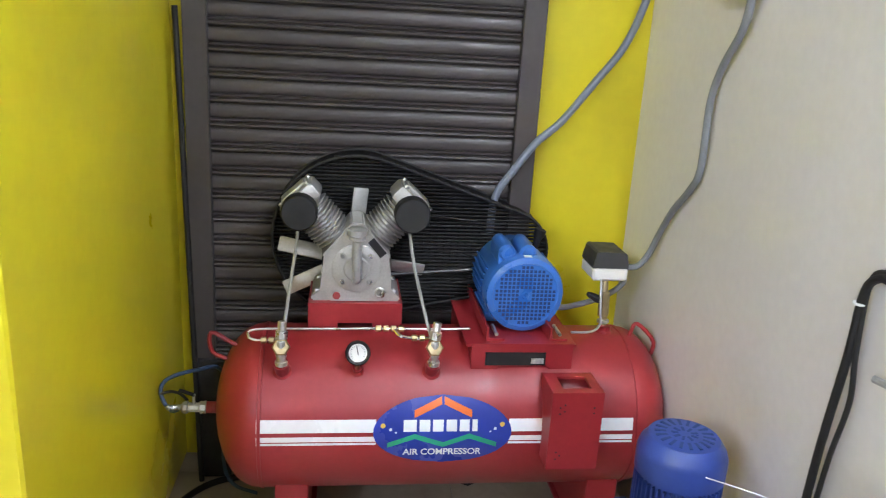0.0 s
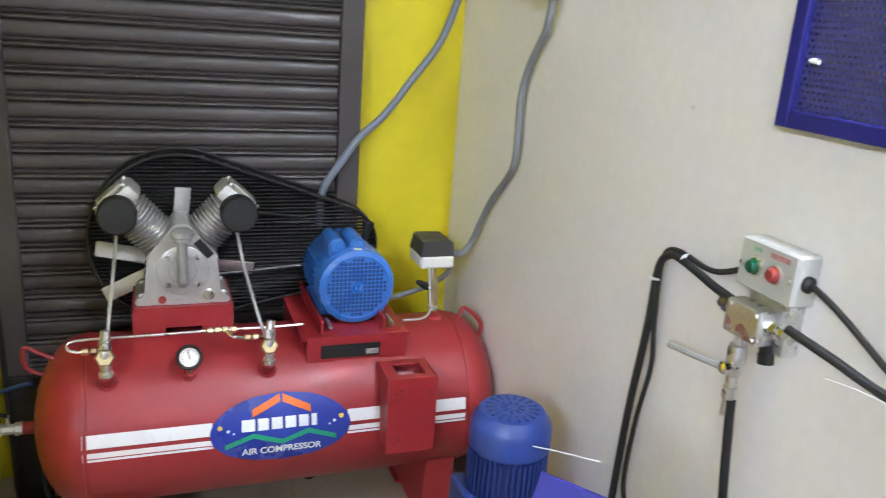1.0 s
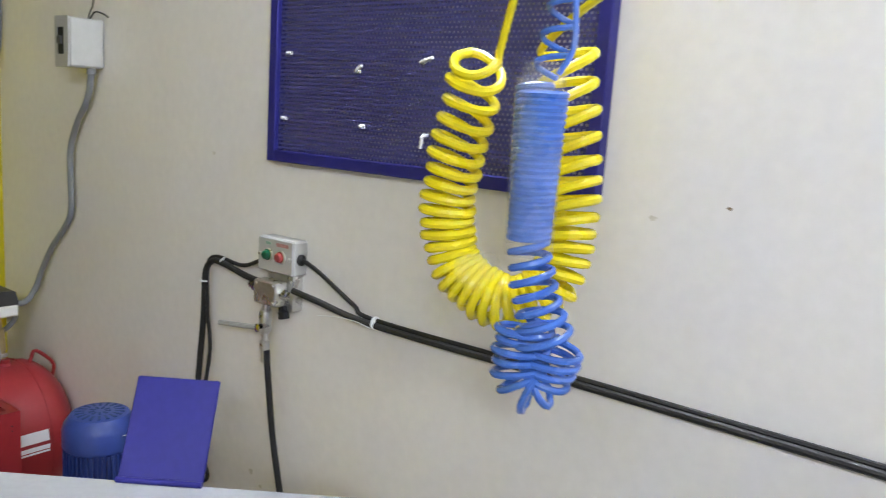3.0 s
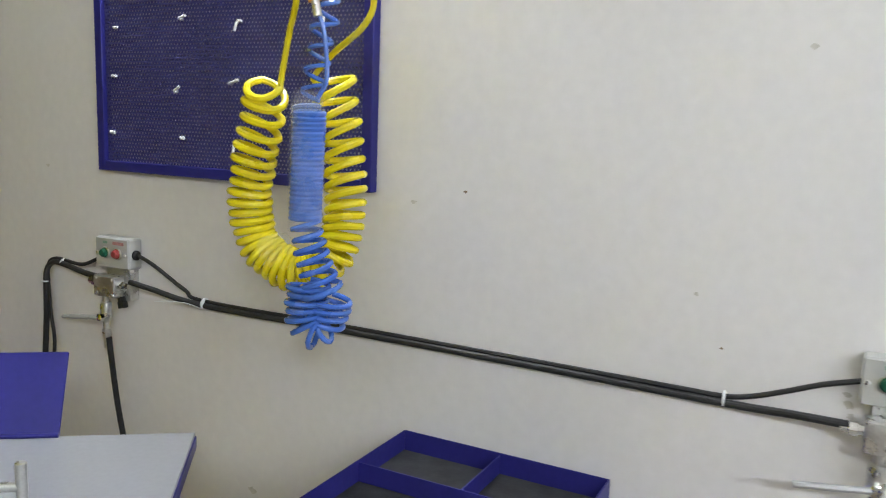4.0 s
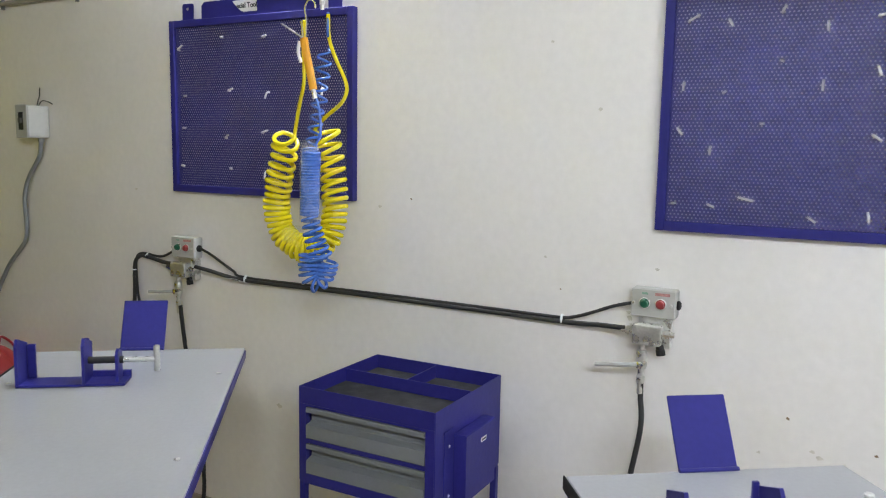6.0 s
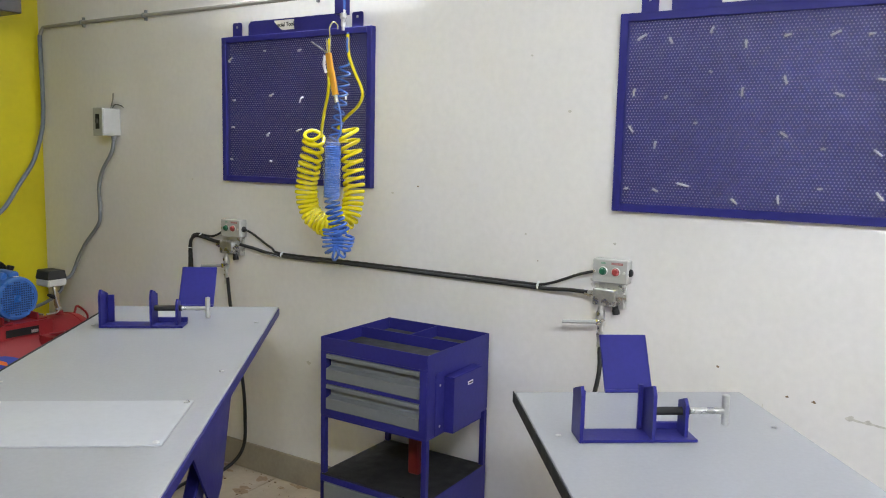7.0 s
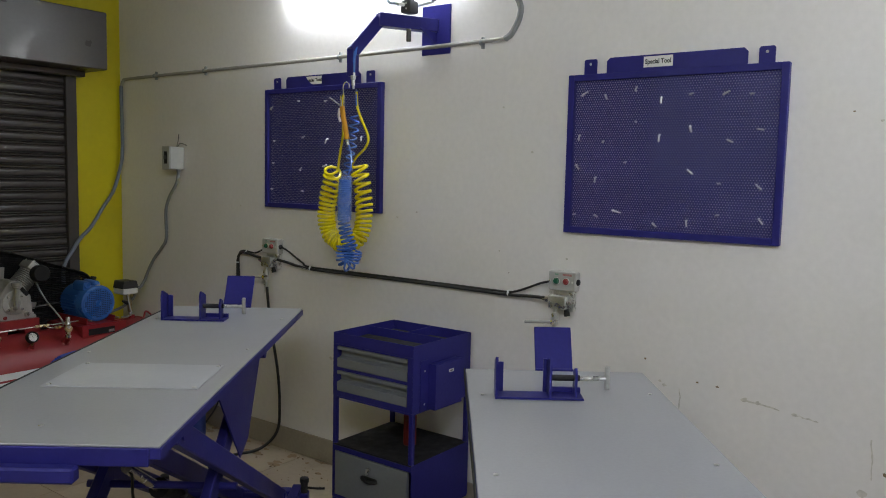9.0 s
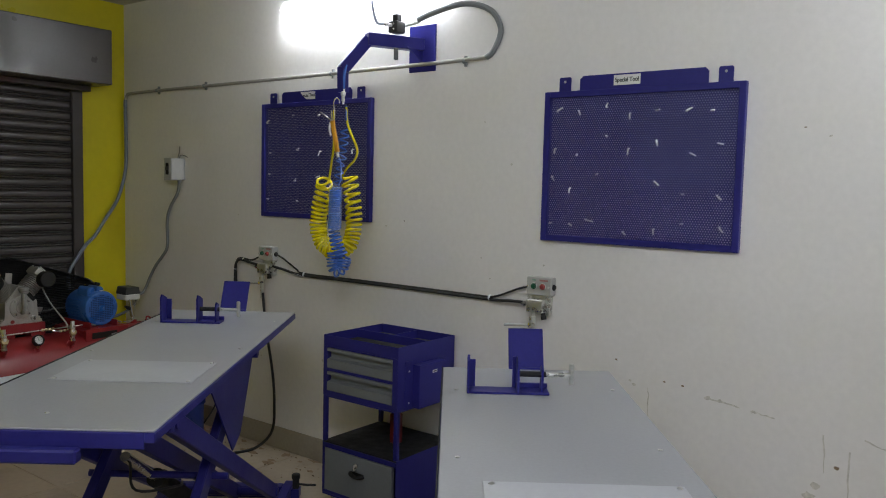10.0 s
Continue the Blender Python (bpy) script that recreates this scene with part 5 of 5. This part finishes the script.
part("nipple", rod((0.855, -0.20, 2.47), (0.92, -0.27, 2.50), 0.009), STEEL, vlv)
part("nipple", rod((0.80, -0.19, 2.47), (0.76, -0.17, 2.47), 0.009), STEEL, vlv)
part("feed_hose", sweep(spline([(0.76, -0.17, 2.47), (0.735, -0.14, 2.485), (0.722, -0.118, 2.60), (0.727, -0.118, 2.72)], 8), 0.007, 8), GREY_BLUE_PIPE, arm)
part("feed_hose", sweep(spline([(0.68, -0.057, 2.33), (0.635, -0.057, 2.29), (0.605, -0.052, 2.22), (0.603, -0.047, 2.13)], 8), 0.008, 8), COIL_B, arm)
part("coupling", lathe([(0.009, 0), (0.009, 0.012), (0.013, 0.014), (0.013, 0.03), (0.009, 0.034), (0.009, 0.06), (0.006, 0.062), (0.006, 0.075)], (0.603, -0.047, 2.135), (0, 0, -1), 10), STEEL, arm, "quick coupling")

arm.matrix_basis = pose(0, 0.022, 0.014) @ arm.matrix_basis

# spiral hoses
def coil(path, r_of, pitch_n, per=16, squash=1.0, wob=0.0, seed=1, ref=(1, 0, 0), bunch=0.0, crowd=0.0, start=0.0, lean=None):
    """A helix of pitch_n turns round a smooth path; r_of(u) is its radius."""
    rnd = random.Random(seed)
    pts = spline(path, 12)
    ln = [0.0]
    for a, b in zip(pts, pts[1:]):
        ln.append(ln[-1] + (b - a).length)
    out = []
    total = int(pitch_n * per)
    jig = [rnd.uniform(-wob, wob) for _ in range(int(pitch_n) + 3)]
    for i in range(total + 1):
        u = i / total
        s = u * ln[-1]
        k = max(0, min(len(pts) - 2, next((j for j in range(len(ln) - 1) if ln[j + 1] >= s), len(pts) - 2)))
        f = (s - ln[k]) / max(1e-9, ln[k + 1] - ln[k])
        p = pts[k].lerp(pts[k + 1], f)
        t = (pts[k + 1] - pts[k]).normalized()
        e1 = Vector(ref)
        e1 = (e1 - t * e1.dot(t)).normalized()
        e2 = t.cross(e1)
        a = start + 2 * math.pi * pitch_n * (u + bunch / (2 * math.pi) * (1 - math.cos(2 * math.pi * u)) - crowd / (2 * math.pi) * math.sin(2 * math.pi * u))
        r = r_of(u) * (1 + jig[int(i / per)])
        off = r * (math.cos(a) * e1 * squash + math.sin(a) * e2)
        if lean:
            kx, ky = lean(u)
            off.z += kx * off.x + ky * off.y
        out.append(p + off)
    return out


HX = 0.56
sp = thing("yellow_spiral_hose", "yellow coiled air hose hanging in a U from the arm", "spiral hose", pose(HX, 0.0, 1.3))
ypath = [(0.655, 0.158, 1.705), (0.660, 0.170, 1.64), (0.655, 0.192, 1.54), (0.652, 0.196, 1.45), (0.660, 0.170, 1.375), (0.685, 0.095, 1.336), (0.715, 0.030, 1.372), (0.738, 0.018, 1.45), (0.745, 0.026, 1.55), (0.738, 0.036, 1.64), (0.720, 0.040, 1.715)]
ypath = [(x, y, 1.72 - 1.06 * (1.72 - z)) for x, y, z in ypath]
cy = coil(ypath, lambda u: 0.039, 38, per=24, wob=0.06, bunch=0.14, crowd=0.42, start=math.pi / 2,
          lean=lambda u: (0.75 * max(0.0, 1 - u / 0.06), 0.24 * math.cos(math.pi * u)))
part("coil", sweep(cy, 0.0080, 8), COIL_Y, sp)
part("hose_end", sweep(spline([(0.575, 0.012, 2.05), (0.595, 0.034, 1.977), (0.60, 0.036, 1.87), (0.632, 0.082, 1.79), cy[0] + Vector((-0.004, -0.006, 0.022)), cy[0]], 8), 0.0062, 8), COIL_Y, sp)
part("hose_end", sweep(spline([cy[-1], cy[-1] + Vector((-0.01, 0.0, 0.012)), (0.65, -0.01, 1.755), (0.61, -0.105, 1.800), (0.60, -0.130, 1.85), (0.585, -0.100, 1.93), (0.565, -0.090, 1.99), (0.553, -0.095, 2.06)], 8), 0.0062, 8), COIL_Y, sp)
sb2 = thing("blue_spiral_hose", "blue coiled air hose partly wrapped in clear film", "spiral hose", pose(0.546, -0.03, 1.22))
BXX = 0.546
ptop = [(BXX, -0.034, 1.642), (BXX, -0.030, 1.55), (BXX, -0.026, 1.445)]
part("tight_coil", sweep(coil(ptop, lambda u: 0.0262, 22), 0.0054, 7), COIL_B, sb2)
part("loose_coil", sweep(coil([(BXX, -0.026, 1.445), (BXX + 0.003, -0.034, 1.40), (BXX + 0.008, -0.046, 1.355), (BXX + 0.016, -0.058, 1.300)], lambda u: 0.026 + 0.010 * u, 7, per=18, wob=0.08, seed=4), 0.0054, 7), COIL_B, sb2)
side = Vector((-0.5, 0.86, 0))
mid = Vector((BXX + 0.026, -0.036, 1.238))
turn = [mid - side * 0.026 + Vector((0, 0, 0.056)), mid - side * 0.018 + Vector((0, 0, 0.012)), mid - side * 0.008 + Vector((0, 0, -0.002)), mid + side * 0.008 + Vector((0, 0, -0.002)), mid + side * 0.018 + Vector((0, 0, 0.014)), mid + side * 0.020 + Vector((0, 0, 0.045)), mid + side * 0.016 + Vector((0, 0, 0.085))]
part("fanned_coil", sweep(coil(turn, lambda u: 0.036, 12, per=22, wob=0.12, seed=6, ref=(0.86, 0.5, 0)), 0.0054, 7), COIL_B, sb2, "coil fanned out at the turn")
back = coil([(BXX + 0.075, 0.030, 1.655), (BXX + 0.065, 0.022, 1.55), (BXX + 0.047, 0.004, 1.44)], lambda u: 0.024, 22, seed=3)
part("tight_coil", sweep(back, 0.0050, 7), COIL_B, sb2)
up = coil([(BXX + 0.02, -0.025, 1.665), (BXX + 0.03, -0.032, 1.75), (BXX + 0.035, -0.050, 1.86), (BXX + 0.030, -0.062, 1.96)], lambda u: 0.021, 8, wob=0.12, seed=9)
part("stretched_coil", sweep(up, 0.0042, 7), COIL_B, sb2)
part("hose_end", sweep(spline([up[-1], up[-1] + Vector((0, -0.01, 0.02)), (0.556, -0.092, 2.0), (0.553, -0.095, 2.065)], 6), 0.0042, 7), COIL_B, sb2)
part("hose_end", sweep(spline([(BXX, -0.05, 1.665), (BXX + 0.005, -0.066, 1.70), (BXX + 0.01, -0.060, 1.76), (BXX + 0.008, -0.055, 1.79), (BXX + 0.004, -0.048, 1.815)], 6), 0.0042, 7), COIL_B, sb2)
g = lathe([(0.033, 0), (0.034, 0.07), (0.033, 0.16), (0.030, 0.24), (0.025, 0.255)], (BXX, -0.028, 1.425), (0, 0, 1), 16)
part("film_wrap", g, FILM, sb2, "crinkled clear plastic film")
g = lathe([(0.030, 0), (0.031, 0.1), (0.030, 0.22), (0.026, 0.235)], (BXX + 0.05, 0.010, 1.43), (0.1, 0.08, 1), 14)
part("film_wrap", g, FILM, sb2, "crinkled clear plastic film")
g = lathe([(0.02, 0), (0.040, 0.02), (0.041, 0.045), (0.03, 0.06)], (0.655, 0.125, 1.330), (0, 0.3, 1), 12)
part("film_wrap", g, FILM, sb2, "crinkled clear plastic film")
gun = thing("air_gun", "orange air blow gun hanging on a wire hook", "air gun", pose(0.545, 0.0, 1.95))
part("handle", sweep(spline([(0.548, -0.006, 1.992), (0.548, -0.014, 1.95), (0.548, -0.032, 1.88), (0.548, -0.042, 1.835)], 5), 0.0135, 10, flat=0.75), ORANGE, gun)
part("trigger", sweep(spline([(0.548, 0.012, 1.985), (0.548, 0.016, 1.95), (0.548, 0.006, 1.92)], 5), 0.006, 6), WIRE, gun)
part("nozzle", sweep(spline([(0.548, -0.006, 1.990), (0.548, 0.02, 2.005), (0.55, 0.083, 2.040)], 4), 0.0038, 6), STEEL, gun)
part("tail", rod((0.548, -0.041, 1.838), (0.548, -0.048, 1.808), 0.008), STEEL, gun)
part("wire_hook", sweep(spline([(0.548, -0.012, 1.985), (0.553, -0.012, 2.04), (0.556, -0.005, 2.085), (0.556, -0.022, 2.108), (0.556, -0.042, 2.098), (0.556, -0.045, 2.08)], 6), 0.003, 6), CHROME, gun)
part("wire_hook", sweep(spline([(0.548, -0.002, 1.985), (0.55, 0.002, 2.02), (0.552, 0.008, 2.045)], 4), 0.003, 6), CHROME, gun)

for hung in (sp, sb2, gun):
    hung.matrix_basis = pose(0.05, 0.048, 0.0) @ hung.matrix_basis

# wall battens; the one at y -3.1 is unseen, added to brighten that end
for y in (0.24, -3.1):
    lt = thing("batten_lamp", "lit white tube lamp high on the wall", "lamp", pose(WX, y, 2.66), "wall batten lamps")
    part("housing", box(WX - 0.035, WX - 0.0005, y - 0.60, y + 0.60, 2.712, 2.757, 0.004), BOX_WHITE, lt)
    part("tube", rod((WX - 0.05, y - 0.59, 2.698), (WX - 0.05, y + 0.59, 2.698), 0.014, 16, bevel=0.003), TUBE, lt, "glowing lamp tube")
# unseen lamps added under the ceiling to set how bright the walls are
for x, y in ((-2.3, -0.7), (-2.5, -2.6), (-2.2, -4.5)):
    cl = thing("ceiling_lamp", "unseen tube lamp added under the ceiling to light the room", "lamp", pose(x, y, HZ), "ceiling batten lamps")
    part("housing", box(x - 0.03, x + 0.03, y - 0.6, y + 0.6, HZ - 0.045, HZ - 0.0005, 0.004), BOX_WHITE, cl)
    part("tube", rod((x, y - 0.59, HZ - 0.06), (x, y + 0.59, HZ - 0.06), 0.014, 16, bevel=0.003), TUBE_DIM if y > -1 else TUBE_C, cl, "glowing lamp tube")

# ---- marks on the wall and floor ----
rnd = random.Random(11)


def blot(y, z, r, mt=PUTTY):
    g = bmesh.new()
    n = 11
    vs = [g.verts.new((WX - 0.0012, y + r * rnd.uniform(0.5, 1.2) * math.cos(2 * math.pi * k / n), z + 0.7 * r * rnd.uniform(0.5, 1.2) * math.sin(2 * math.pi * k / n))) for k in range(n)]
    g.faces.new(vs)
    part("scuff", g, mt, wall_east, smooth=False)


for y, z, r in ((1.10, 0.60, 0.012), (1.06, 0.57, 0.008), (0.02, 1.45, 0.008), (-0.62, 1.32, 0.006), (-1.2, 0.73, 0.010), (-0.905, 1.15, 0.012), (-0.90, 1.17, 0.009), (-0.91, 1.13, 0.008), (-0.98, 1.31, 0.007), (-0.62, 2.0, 0.006),
                (-1.788, 0.813, 0.014), (-1.84, 0.81, 0.012), (-1.974, 0.79, 0.012), (-2.22, 0.545, 0.02), (-2.2, 0.5, 0.025), (-1.44, 0.83, 0.008), (-1.46, 0.815, 0.010), (1.292, 1.462, 0.010), (-0.782, 1.79, 0.008), (0.5, 0.62, 0.016), (-1.30, 0.80, 0.007), (-2.2, 1.9, 0.007)):
    blot(y, z, r)


for y, z, r in ((-1.372, 0.915, 0.006), (-2.294, 0.631, 0.012), (-1.68, 0.846, 0.007), (-1.597, 0.85, 0.006), (-2.11, 1.935, 0.005), (-0.11, 1.483, 0.005), (-0.676, 1.219, 0.004)):
    blot(y, z, r, DEBRIS)


for y0, z0, y1, z1 in ((-2.241, 0.752, -2.249, 0.60), (-2.332, 0.704, -2.34, 0.40), (-1.526, 0.811, -1.531, 0.672), (-1.79, 0.812, -1.92, 0.796), (-1.97, 0.79, -2.06, 0.780), (-2.38, 0.76, -2.5, 0.72)):
    n = 9
    g = bmesh.new()
    a, b = [], []
    for k in range(n):
        t = k / (n - 1)
        y, z = y0 + (y1 - y0) * t + rnd.uniform(-0.003, 0.003), z0 + (z1 - z0) * t + rnd.uniform(-0.003, 0.003)
        w = 0.003 * rnd.uniform(0.4, 1.3)
        up = abs(z1 - z0) > abs(y1 - y0)
        a.append(g.verts.new((WX - 0.001, y + (w if up else 0), z + (0 if up else w))))
        b.append(g.verts.new((WX - 0.001, y - (w if up else 0), z - (0 if up else w))))
    for k in range(n - 1):
        g.faces.new((a[k], a[k + 1], b[k + 1], b[k]))
    part("scratch", g, PUTTY, wall_east, smooth=False)

solid("white_cord", sweep(spline([(0.795, 1.405, 0.668), (0.83, 1.35, 0.682), (0.885, 1.265, 0.70)], 6), 0.0016, 5), WHITE_VINYL, "thin white cord sticking out from the spare motor", "cord")

# plaster crumbs and dust near the wall
g = bmesh.new()
for k in range(70):
    x, y = 1.0 - abs(rnd.gauss(0, 0.16)) - 0.02, rnd.uniform(0.2, 1.5)
    r = rnd.choice((0.002, 0.003, 0.004, 0.004, 0.007))
    c = bmesh.ops.create_icosphere(g, subdivisions=1, radius=r, matrix=Matrix.Translation((x, y, r * 0.3)) @ pose(0, 0, 0, 0, 0, rnd.uniform(0, 180)) @ Matrix.Diagonal((1, rnd.uniform(0.4, 1), 0.5, 1)))
    for v in c["verts"]:
        v.co += Vector((rnd.uniform(-1, 1), rnd.uniform(-1, 1), rnd.uniform(-0.3, 0.3))) * r * 0.3
solid("plaster_crumbs", g, DEBRIS, "scattered brown dust and crumbs on the floor", "debris", kind="stuff")
for k in range(34):
    g = bmesh.new()
    x, y = 0.985 - abs(rnd.gauss(0, 0.13)), rnd.uniform(0.15, 1.6)
    rr, st = rnd.uniform(0.012, 0.05), rnd.uniform(0.3, 0.9)
    vs = [g.verts.new((min(0.985, x + rr * st * rnd.uniform(0.45, 1.2) * math.cos(2 * math.pi * i / 14)), y + rr * rnd.uniform(0.45, 1.2) * math.sin(2 * math.pi * i / 14), 0.0008 + 0.00005 * k)) for i in range(14)]
    g.faces.new(vs)
    part("dust_patch", g, DUST, bpy.data.objects["floor"], smooth=False)
solid("rubber_strip", sweep(spline([(0.655, 0.345, 0.006), (0.68, 0.29, 0.006), (0.712, 0.25, 0.006)], 5), 0.006, 6), RUBBER, "short black rubber strip lying on the floor", "strip")

# floor tiles last
gap = 0.002
tile = bmesh.new()
box(gap, 0.6 - gap, gap, 0.6 - gap, -0.012, 0.0, 0.001, bm=tile)
tile_mesh = None
fl = bpy.data.objects["floor"]
for i in range(-8, 2):
    for j in range(-10, 5):
        if tile_mesh is None:
            ob = part("floor_tile", tile, FLOOR, fl, local=True)
            tile_mesh = ob.data
        else:
            ob = new("floor_tile", tile_mesh)
            ob.parent = fl
        ob.location = (-0.2 + i * 0.6, 0.1 + j * 0.6, 0)
